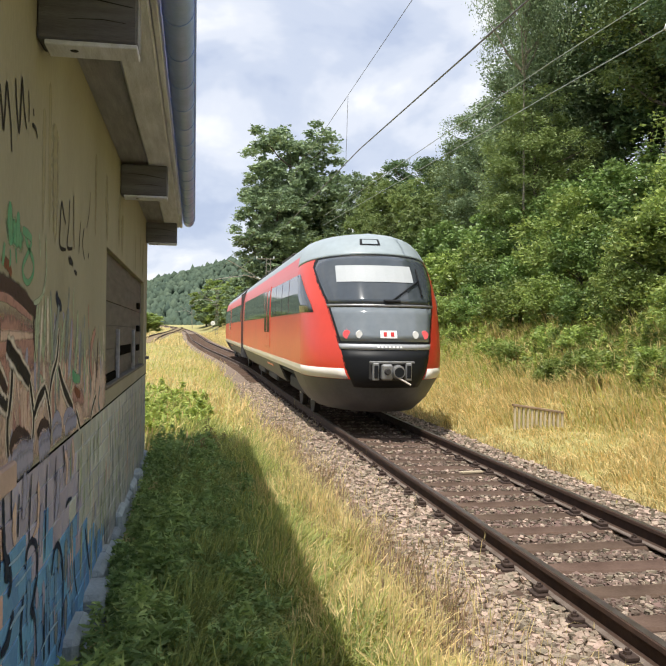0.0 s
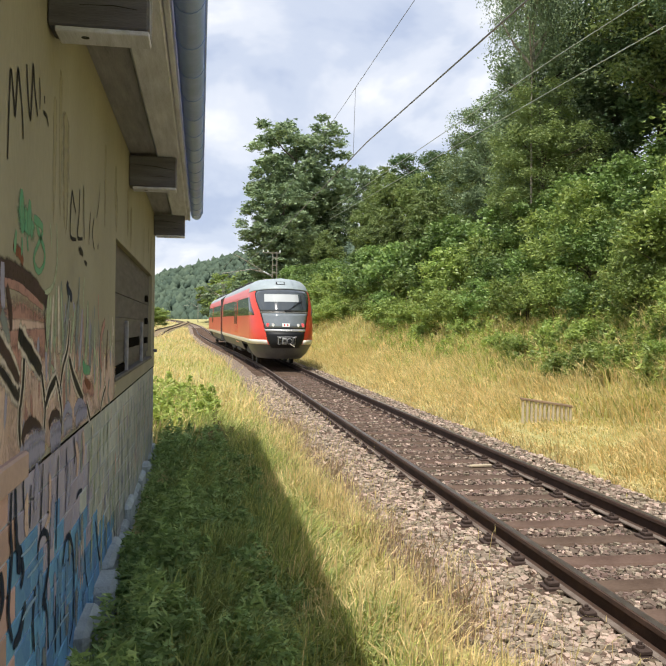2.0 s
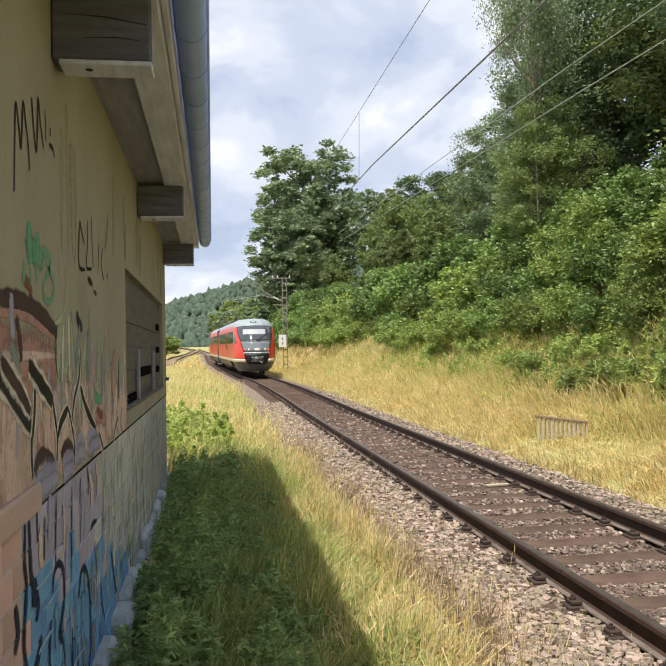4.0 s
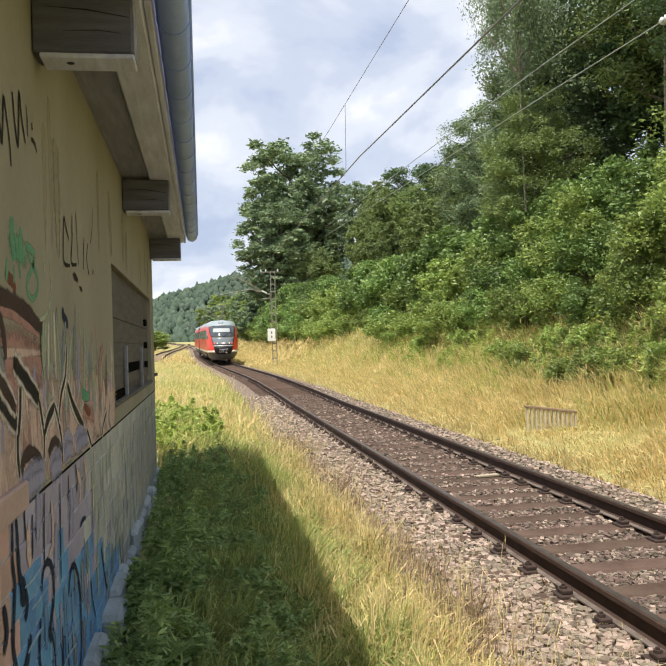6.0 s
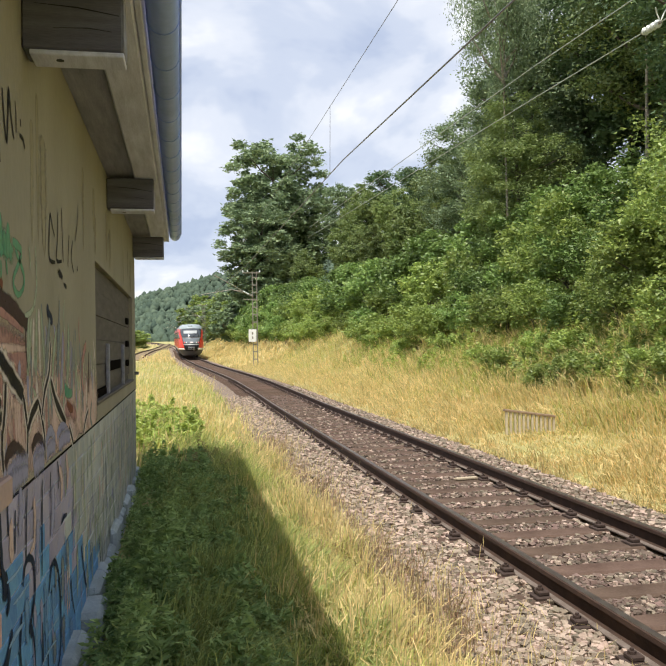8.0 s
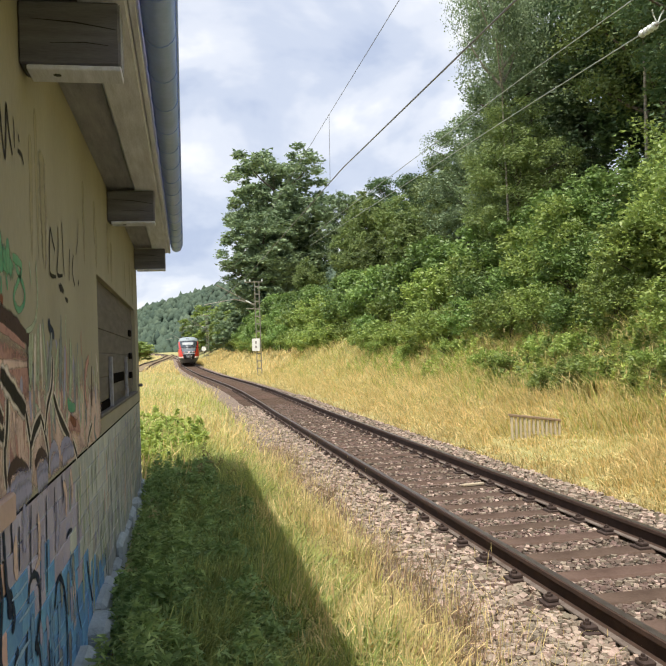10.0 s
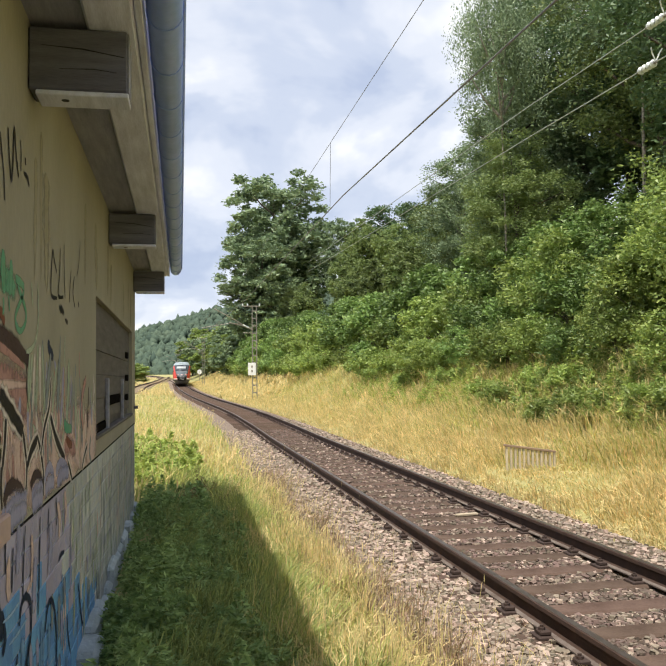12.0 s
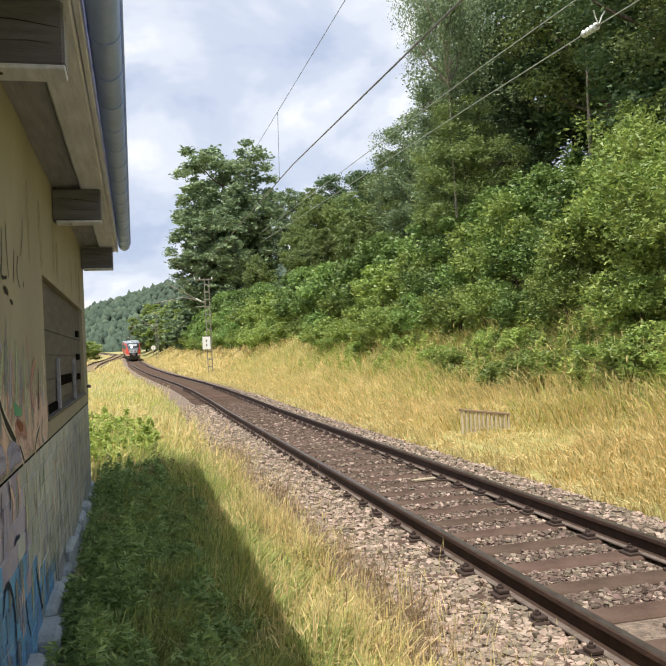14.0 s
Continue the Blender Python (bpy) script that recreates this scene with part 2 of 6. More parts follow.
GALV = mat("galvanised_mast", (0.30, 0.29, 0.25), 0.6, 0.4, scale=3, fine=20, second=(0.20, 0.17, 0.13))
WIRE = mat("copper_wire", (0.17, 0.17, 0.18), 0.5, 0.6, bump=0)
WIRE_PALE = mat("aluminium_cable", (0.42, 0.45, 0.45), 0.4, 0.7, bump=0)
PORCELAIN = mat("pale_porcelain", (0.62, 0.66, 0.62), 0.3, scale=8, fine=40, bump=0.02)
P_BLACK = mat("black_spray", (0.016, 0.015, 0.015), 0.7, second=(0.03, 0.028, 0.027), scale=6, fine=50, bump=0.1, spec=0.08, spray=True)
P_PINK = mat("pale_pink_paint", (0.58, 0.435, 0.38), 0.8, second=(0.45, 0.34, 0.3), scale=3, fine=40, bump=0.2, spec=0.08, spray=True)
P_ROSE = mat("rose_paint", (0.4, 0.23, 0.2), 0.8, second=(0.29, 0.175, 0.16), scale=3, fine=40, bump=0.2, spec=0.08, spray=True)
P_WHITE = mat("white_spray", (0.6, 0.55, 0.5), 0.8, second=(0.45, 0.4, 0.36), scale=6, fine=50, bump=0.1, spec=0.08, spray=True)
P_GREEN = mat("green_spray", (0.07, 0.26, 0.16), 0.8, second=(0.17, 0.3, 0.19), scale=6, fine=50, bump=0.1, spec=0.08, spray=True)
P_PALEGREEN = mat("pale_green_spray", (0.36, 0.41, 0.3), 0.8, second=(0.25, 0.3, 0.23), scale=6, fine=50, bump=0.1, spec=0.08, spray=True)
P_BROWN = mat("dark_brown_spray", (0.05, 0.036, 0.032), 0.8, second=(0.075, 0.05, 0.045), scale=5, fine=50, bump=0.1, spec=0.08, spray=True)
P_SLATE = mat("slate_spray", (0.15, 0.18, 0.2), 0.8, second=(0.24, 0.26, 0.25), scale=5, fine=50, bump=0.1, spec=0.08, spray=True)
P_SKY = mat("light_blue_spray", (0.3, 0.42, 0.55), 0.8, second=(0.2, 0.32, 0.48), scale=5, fine=50, bump=0.1, spec=0.08, spray=True)
VOID = mat("dark_void", (0.012, 0.011, 0.01), 0.95, spec=0.0, bump=0)
P_RUST = mat("rust_orange_spray", (0.2, 0.085, 0.045), 0.8, second=(0.14, 0.06, 0.04), scale=6, fine=50, bump=0.1, spec=0.08, spray=True)
P_NAVY = mat("navy_spray", (0.025, 0.035, 0.06), 0.75, scale=6, fine=50, bump=0.1, spec=0.08, spray=True)
LEDGE = mat("pink_painted_ledge", (0.46, 0.33, 0.29), 0.8, second=(0.35, 0.255, 0.23), scale=3, fine=40, bump=0.2)
STAIN = mat("rain_stain", (0.24, 0.218, 0.15), 0.9, second=(0.29, 0.268, 0.19), scale=4, fine=40, bump=0.1, spec=0.08, spray=True)
P_LILAC = mat("lilac_spray", (0.25, 0.25, 0.36), 0.8, second=(0.33, 0.32, 0.42), scale=5, fine=50, bump=0.1, spec=0.08, spray=True)
P_BLUE = mat("blue_spray", (0.08, 0.19, 0.36), 0.8, second=(0.20, 0.30, 0.42), scale=5, fine=50, bump=0.1, spec=0.08, spray=True)


# ---- building helpers ----
def part(name, bm, material, parent=None, label="", smooth=False):
    me = bpy.data.meshes.new(name)
    bmesh.ops.recalc_face_normals(bm, faces=bm.faces)
    if smooth:
        for f in bm.faces:
            f.smooth = True
    bm.to_mesh(me)
    bm.free()
    me.materials.append(material)
    ob = new(name, me)
    ob.parent = parent
    return tagged(ob, label)


def shared(name, me, parent, at=None):
    ob = new(name, me)
    ob.parent = parent
    if at is not None:
        ob.matrix_basis = at
    return ob


def empty(name, m=None, **tags):
    ob = new(name)
    if m is not None:
        ob.matrix_world = m
    return tagged(ob, **tags)


def box(x0, x1, y0, y1, z0, z1, bevel=0.0, bm=None):
    bm2 = bmesh.new()
    bmesh.ops.create_cube(bm2, size=1, matrix=Matrix.Translation(((x0 + x1) / 2, (y0 + y1) / 2, (z0 + z1) / 2)) @ Matrix.Diagonal((abs(x1 - x0), abs(y1 - y0), abs(z1 - z0), 1)))
    if bevel:
        bmesh.ops.bevel(bm2, geom=bm2.edges[:], offset=bevel, segments=1, affect="EDGES")
    if bm is None:
        return bm2
    me = bpy.data.meshes.new("tmp")
    bm2.to_mesh(me)
    bm2.free()
    bm.from_mesh(me)
    bpy.data.meshes.remove(me)
    return bm


def tube(points, radii, sides=8, bm=None, caps=True):
    """A round bar along the points."""
    bm = bm or bmesh.new()
    pts = [Vector(p) for p in points]
    if isinstance(radii, (int, float)):
        radii = [radii] * len(pts)
    rings = []
    for i, p in enumerate(pts):
        d = (pts[min(i + 1, len(pts) - 1)] - pts[max(i - 1, 0)]).normalized()
        a = d.orthogonal().normalized() if abs(d.z) > 0.98 else d.cross(Vector((0, 0, 1))).normalized()
        b = d.cross(a)
        rings.append([bm.verts.new(p + (a * math.cos(k * math.tau / sides) + b * math.sin(k * math.tau / sides)) * radii[i]) for k in range(sides)])
    for r, q in zip(rings, rings[1:]):
        for k in range(sides):
            bm.faces.new((r[k], r[(k + 1) % sides], q[(k + 1) % sides], q[k]))
    if caps:
        bm.faces.new(rings[0])
        bm.faces.new(rings[-1][::-1])
    return bm


def sweep(profile, path, bm=None, closed=True):
    """Sweeps an (across, up) profile along (x, y, z) points in the ground plan."""
    bm = bm or bmesh.new()
    rows = []
    for i, p in enumerate(path):
        d = Vector(path[min(i + 1, len(path) - 1)]) - Vector(path[max(i - 1, 0)])
        d.z = 0
        d.normalize()
        side = Vector((d.y, -d.x, 0))
        rows.append([bm.verts.new(Vector(p) + side * a + Vector((0, 0, u))) for a, u in profile])
    n = len(profile)
    for r, q in zip(rows, rows[1:]):
        for k in range(n if closed else n - 1):
            bm.faces.new((r[k], r[(k + 1) % n], q[(k + 1) % n], q[k]))
    if closed:
        bm.faces.new(rows[0])
        bm.faces.new(rows[-1][::-1])
    return bm


def raw_mesh(name, verts, faces_n, material, parent=None):
    """A mesh of equal polygons from arrays: verts (N, 3), faces_n corners a polygon, in order."""
    me = bpy.data.meshes.new(name)
    n = len(verts)
    me.vertices.add(n)
    me.vertices.foreach_set("co", np.asarray(verts, dtype=np.float32).ravel())
    me.loops.add(n)
    me.loops.foreach_set("vertex_index", np.arange(n, dtype=np.int32))
    me.polygons.add(n // faces_n)
    me.polygons.foreach_set("loop_start", np.arange(0, n, faces_n, dtype=np.int32))
    me.update(calc_edges=True)
    me.materials.append(material)
    return me


rng = np.random.default_rng(7)


def leaf_verts(centres, size, rng, droop=0.0, lift=0.35, long=1.7, corners=4):
    """A kite-shaped leaf at each centre, turned at random, as quads."""
    n = len(centres)
    u = rng.normal(size=(n, 3))
    u[:, 2] = u[:, 2] * lift - droop
    u /= np.linalg.norm(u, axis=1)[:, None]
    w = rng.normal(size=(n, 3))
    w -= (w * u).sum(1)[:, None] * u
    w /= np.linalg.norm(w, axis=1)[:, None]
    s = size * rng.uniform(0.6, 1.35, n)[:, None]
    tip, side = u * s * long / 2, w * s / 2
    if corners == 3:
        q = np.stack([centres - tip * 0.8 + side * 0.9, centres + tip, centres - tip * 0.8 - side * 0.9], axis=1)
    else:
        q = np.stack([centres - tip, centres + side - tip * 0.1, centres + tip, centres - side - tip * 0.1], axis=1)
    return q.reshape(-1, 3)


def shift(y):
    """How far the track has swung to the left at y."""
    return np.interp(y, [30, 38, 45, 52, 60, 67, 78, 90, 104, 120, 150, 168, 180, 200, 230, 270, 330], [0, -0.1, -0.32, -0.65, -1.05, -1.42, -1.92, -2.40, -2.85, -3.1, -3.5, -4.0, -4.6, -6.6, -11.6, -22, -45])


def rise(y):
    """The gentle climb of the line."""
    return np.interp(y, [25, 42, 67, 84, 104, 119, 150, 170, 200, 230, 270, 330, 3000], [0, 0.14, 0.34, 0.55, 0.8, 1.0, 1.25, 1.6, 2.6, 3.5, 4.2, 4.6, 4.6])


def ground_z(x, y):
    """The ground's height; x is counted from the line of the straight track."""
    x, y = np.asarray(x, float), np.asarray(y, float)
    left = np.interp(x, [-60, -8, -0.6, 0.6, 1.5], [0.0, 0.0, -0.03, -0.08, -0.2])
    right = np.interp(x, [5.0, 6.0, 7.5, 8.5, 10.0, 16.0, 30.0, 60.0, 200.0], [-0.2, -0.12, 0.0, 0.55, 1.7, 6.4, 12.0, 18.0, 24.0])
    fade = np.clip((235 - y) / 85, 0.0, 1.0)
    right = np.where(x > 6, -0.12 + (right + 0.12) * fade, right)
    bed = np.where((x > 1.3) & (x < 5.2), -0.42, 0.0)
    return np.where(x < 3.4, left, right) * np.where(bed < 0, 0, 1) + bed + 0.05 * np.sin(x * 1.3 + y * 0.7) * np.sin(y * 0.9 - x * 0.4) * np.where((x < 0.8) | (x > 5.8), 1, 0) + rise(y)


# ---- ground and track ----
def track_path():
    ys = np.concatenate([np.arange(-12, 30, 6), np.arange(30, 332, 4)])
    return [(3.394 + float(shift(y)), float(y), float(rise(y))) for y in ys]


TRACK = track_path()


def ground():
    xs = np.concatenate([[-900, -500, -250, -120, -60, -35, -20, -12, -8], np.arange(-5, 1.3, 0.45), [1.3, 1.5, 1.7], [4.9, 5.0, 5.15, 5.3, 5.6], np.arange(6, 16.1, 0.5), [18, 20, 24, 30, 40, 60, 100, 200, 500, 900]])
    ys = np.concatenate([[-300, -100, -40, -20, -10, -4], np.arange(0, 40, 0.8), np.arange(40, 130, 3), [135, 142, 150, 158, 166, 180, 200, 230, 260, 300, 350, 420, 600, 900, 1600, 3000]])
    gx, gy = np.meshgrid(xs, ys, indexing="ij")
    gz = ground_z(gx, gy)
    bm = bmesh.new()
    vs = [[bm.verts.new((gx[i, j] + float(shift(gy[i, j])), gy[i, j], gz[i, j])) for j in range(len(ys))] for i in range(len(xs))]
    for i in range(len(xs) - 1):
        for j in range(len(ys) - 1):
            bm.faces.new((vs[i][j], vs[i + 1][j], vs[i + 1][j + 1], vs[i][j + 1]))
    ob = part("ground", bm, GROUND, smooth=True)
    tagged(ob, "dry yellow meadow ground rising to a wooded bank", "ground", kind="structure")


def ballast():
    profile = [(-2.15, -0.32), (-1.75, -0.2), (-0.85, -0.20), (0.85, -0.20), (1.65, -0.2), (1.9, -0.34), (1.9, -0.6), (-2.15, -0.6)]
    path = [(x, y, z) for x, y, z in TRACK]
    ob = part("track_bed", sweep(profile, path), BALLAST)
    tagged(ob, "grey and rust brown crushed stone track bed", "track bed", kind="structure")
    mid = part("track_middle", sweep([(-0.68, -0.205), (0.68, -0.205), (0.68, -0.3), (-0.68, -0.3)], path), STONE_RUST)
    tagged(mid, "rust brown fine gravel between the rails", "track bed", kind="structure")
    # loose stones
    r = np.random.default_rng(3)
    cube = np.array([[-1, -1, -1], [1, -1, -1], [1, 1, -1], [-1, 1, -1], [-1, -1, 1], [1, -1, 1], [1, 1, 1], [-1, 1, 1]], float)
    quads = np.array([[4, 5, 6, 7], [0, 1, 5, 4], [1, 2, 6, 5], [2, 3, 7, 6], [3, 0, 4, 7]])

    def stones(name, count, x_range, y_range, size, material, label, zf, bays=False):
        y = y_range[0] * (y_range[1] / y_range[0]) ** r.random(count) if y_range[0] > 0 else r.uniform(*y_range, count)
        x = r.uniform(*x_range, count)
        if bays:
            y = 1.2 + 0.62 * np.round((y - 1.2) / 0.62) + 0.31 + r.uniform(-0.165, 0.165, count)
        z = zf(x, r)
        s = size * r.uniform(0.55, 1.35, count) * (1 + y / 50)
        c = cube[None] * r.uniform(0.45, 1.0, (count, 8, 3)) * np.stack([s, s * r.uniform(0.6, 1, count), s * r.uniform(0.45, 0.8, count)], 1)[:, None]
        a, b = r.uniform(0, 6.28, count), r.uniform(-0.5, 0.5, count)
        ca, sa, cb, sb = np.cos(a), np.sin(a), np.cos(b), np.sin(b)
        c = np.stack([c[..., 0] * ca[:, None] - c[..., 1] * sa[:, None], c[..., 0] * sa[:, None] + c[..., 1] * ca[:, None], c[..., 2]], -1)
        c = np.stack([c[..., 0], c[..., 1] * cb[:, None] - c[..., 2] * sb[:, None], c[..., 1] * sb[:, None] + c[..., 2] * cb[:, None]], -1)
        c += np.stack([x, y, z + rise(y)], 1)[:, None]
        me = bpy.data.meshes.new(name)
        faces = (quads[None] + 8 * np.arange(count)[:, None, None]).reshape(-1, 4)
        me.from_pydata(c.reshape(-1, 3).tolist(), [], faces.tolist())
        me.materials.append(material)
        return tagged(new(name, me), label, "gravel", kind="stuff")

    stones("ballast_stones", 24000, (1.25, 2.57), (2.9, 30), 0.0245, STONE, "loose pinkish grey crushed stones beside the rail", lambda x, r: np.where(x < 1.65, -0.30 + (x - 1.25) * 0.32, -0.19) + r.uniform(-0.02, 0.025, len(x)))
    stones("ballast_stones", 10000, (4.22, 5.4), (5.0, 36), 0.027, STONE, "loose grey crushed stones beside the far rail", lambda x, r: -0.19 - np.clip(x - 5.02, 0, 1) * 0.5 + r.uniform(-0.02, 0.025, len(x)))
    stones("ballast_stones", 9000, (2.75, 4.03), (4.6, 30), 0.025, STONE_RUST, "rust stained crushed stones between the rails", lambda x, r: -0.20 + r.uniform(-0.02, 0.02, len(x)), True)
    stones("ballast_stones", 2000, (1.25, 2.42), (-5.0, 2.9), 0.04, STONE, "loose crushed stones along the gravel shoulder", lambda x, r: np.where(x < 1.65, -0.30 + (x - 1.25) * 0.32, -0.19) + r.uniform(-0.02, 0.025, len(x)))
    stones("ballast_stones", 1500, (2.75, 4.03), (-5.0, 4.0), 0.036, STONE_RUST, "rusty crushed stones in the bays of the track", lambda x, r: -0.20 + r.uniform(-0.02, 0.02, len(x)), True)
    stones("pale_stones", 1700, (2.75, 4.03), (4.6, 24), 0.021, STONE, "scattered pale crushed stones between the rails", lambda x, r: -0.19 + r.uniform(-0.01, 0.02, len(x)), True)


def rails():
    head = [(-0.036, -0.035), (-0.034, -0.006), (-0.026, 0.0), (0.026, 0.0), (0.034, -0.006), (0.036, -0.035), (0.01, -0.048), (0.009, -0.13), (0.07, -0.15), (0.07, -0.162), (-0.07, -0.162), (-0.07, -0.15), (-0.009, -0.13), (-0.01, -0.048)]
    for off, label in ((-0.75, "rusty brown steel rail beside the gravel shoulder"), (0.75, "rusty brown steel rail beside the dry grass")):
        profile = [(a + off, u) for a, u in head]
        rail = tagged(empty("rail"), label, "rail", "rails of the track")
        part("rail_body", sweep(profile, TRACK), RAIL_RUST, rail)
        for s in (-1, 1):
            part("rail_foot", sweep([(off + s * 0.022, -0.136), (off + s * 0.074, -0.147), (off + s * 0.074, -0.158), (off + s * 0.022, -0.158)], TRACK), RAIL_DUST_LIT, rail, "dusty rail foot with pale sunlight in its colour")
        part("running_surface", sweep([(off - 0.026, 0.0), (off - 0.026, 0.002), (off + 0.026, 0.002), (off + 0.026, 0.0)], TRACK), RAIL_TOP, rail, "worn polished running surface")


def sleepers():
    bm = bmesh.new()
    box(-1.3, 1.3, -0.13, 0.13, -0.36, -0.172, 0.02, bm)
    me = bpy.data.meshes.new("sleeper")
    bm.to_mesh(me)
    bm.free()
    me.materials.append(SLEEPER)
    clip = bmesh.new()
    box(-0.115, 0.0, -0.085, 0.085, -0.012, 0.014, 0.004, clip)
    box(-0.085, 0.0, -0.05, 0.05, 0.014, 0.048, 0.008, clip)
    tube([(-0.055, 0, 0.04), (-0.055, 0, 0.066)], 0.026, 6, clip)
    tube([(-0.055, 0, 0.066), (-0.055, 0, 0.082)], 0.013, 6, clip)
    cm = bpy.data.meshes.new("rail_clip")
    clip.to_mesh(cm)
    clip.free()
    cm.materials.append(CLIP)
    r = random.Random(4)
    y = 1.2 - 0.62 * 18
    while y < 166:
        s = shared("sleeper", me, None, pose(3.394 + float(shift(y)) + r.uniform(-0.02, 0.02), y, float(rise(y)) + r.uniform(-0.006, 0.006), 0, 0, math.degrees(math.atan2(-float(shift(y + 1) - shift(y)), 1)) + r.uniform(-0.6, 0.6)))
        tagged(s, "brown stained sleeper bedded in rusty gravel", "sleeper", "sleepers under the track")
        if -2 < y < 42:
            for side in (-0.75, 0.75):
                for inner in (-1, 1):
                    shared("rail_clip", cm, s, pose(side + inner * 0.07, 0, -0.164, 0, 0, 0 if inner < 0 else 180))
        y += 0.62


def siding():
    """A second track to the left that joins the line at the far bend."""
    ys = np.arange(84, 206, 4.0)
    path = [(3.394 + float(shift(y)) + float(np.interp(y, [84, 150, 174, 200], [-5.9, -5.4, -3.8, -0.2])), float(y), float(rise(y)) + 0.2) for y in ys]
    tagged(part("siding_bed", sweep([(-1.2, -0.14), (1.2, -0.14), (1.5, -0.5), (-1.5, -0.5)], path), STALK), "pale gravel bed of the siding", "track bed", kind="structure")
    for off in (-0.75, 0.75):
        rail = tagged(empty("siding_rail"), "rusty rail of the siding in dry grass", "rail", "rails of the siding")
        part("rail_body", sweep([(off - 0.07, -0.12), (off - 0.04, 0.04), (off + 0.04, 0.04), (off + 0.07, -0.12)], path), RAIL_RUST, rail)


ground()
siding()
ballast()
rails()
sleepers()


# ---- the house beside the track ----
WX = -0.613
LAYER = [0]


def layer(x):
    """Each coat of paint lies a hair over the one before."""
    LAYER[0] += 1
    return x + 0.000005 * LAYER[0]


def ribbon(points, width, material, parent, name="graffiti_stroke", x=WX + 0.004, taper=0.6):
    """A sprayed stroke on the wall through (y, z) points, thin at its rims."""
    bm = bmesh.new()
    cover = bm.verts.layers.float.new("cover")
    x = layer(x)
    rim, core = (1.7, 0.4) if width > 0.065 and material not in (P_WHITE, P_BROWN) else (1.3, 0.8)
    pts = []
    p = [Vector((0, a, b)) for a, b in points]
    for i in range(len(p) - 1):
        before, after = p[max(i - 1, 0)], p[min(i + 2, len(p) - 1)]
        for k in range(5):
            t = k / 5
            pts.append(0.5 * (2 * p[i] + (p[i + 1] - before) * t + (2 * before - 5 * p[i] + 4 * p[i + 1] - after) * t ** 2 + (3 * p[i] - before - 3 * p[i + 1] + after) * t ** 3))
    pts.append(p[-1])
    prev = None
    for i, q in enumerate(pts):
        d = (pts[min(i + 1, len(pts) - 1)] - pts[max(i - 1, 0)]).normalized()
        s = Vector((0, -d.z, d.y)) * width / 2 * (1 - taper * abs(2 * i / (len(pts) - 1) - 1) ** 3) * random.uniform(0.85, 1.15)
        row = []
        for f, c in ((rim, 0.0), (core, 1.0), (-core, 1.0), (-rim, 0.0)):
            v = bm.verts.new((x, q.y + s.y * f, q.z + s.z * f))
            v[cover] = c
            row.append(v)
        if prev:
            for k in range(3):
                bm.faces.new((prev[k], prev[k + 1], row[k + 1], row[k]))
        prev = row
    return part(name, bm, material, parent)


def outlined(points, width, material, parent, x):
    """A dark stroke with a pale rim."""
    ribbon(points, width + 0.042, P_WHITE, parent, x=x, taper=0.3)
    ribbon(points, width, material, parent, x=x, taper=0.3)


def blot(y, z, ry, rz, material, parent, seed, rough=0.25, x=WX + 0.002, lean=0.0, name="graffiti_field", floor=0.02):
    """A sprayed field with an uneven outline that thins out towards its rim."""
    r = random.Random(seed)
    x = layer(x)
    ph = [(r.uniform(0, 6.3), r.uniform(0.3, 1) / k) for k in (2, 3, 5, 7, 11)]
    bm = bmesh.new()
    cover = bm.verts.layers.float.new("cover")
    rings = []
    for part_of, c in ((1.3, 0.0), (0.6, 1.0)):
        ring = []
        for i in range(56):
            a = i / 56 * math.tau
            f = part_of * (1 + rough * sum(m * math.sin(k * a + p) for (p, m), k in zip(ph, (2, 3, 5, 7, 11))))
            zz = rz * f * math.sin(a)
            v = bm.verts.new((x, y + ry * f * math.cos(a) + lean * zz, max(z + zz, floor)))
            v[cover] = c
            ring.append(v)
        rings.append(ring)
    for i in range(56):
        k = (i + 1) % 56
        bm.faces.new((rings[0][i], rings[0][k], rings[1][k], rings[1][i]))
    bm.faces.new(rings[1])
    return part(name, bm, material, parent)


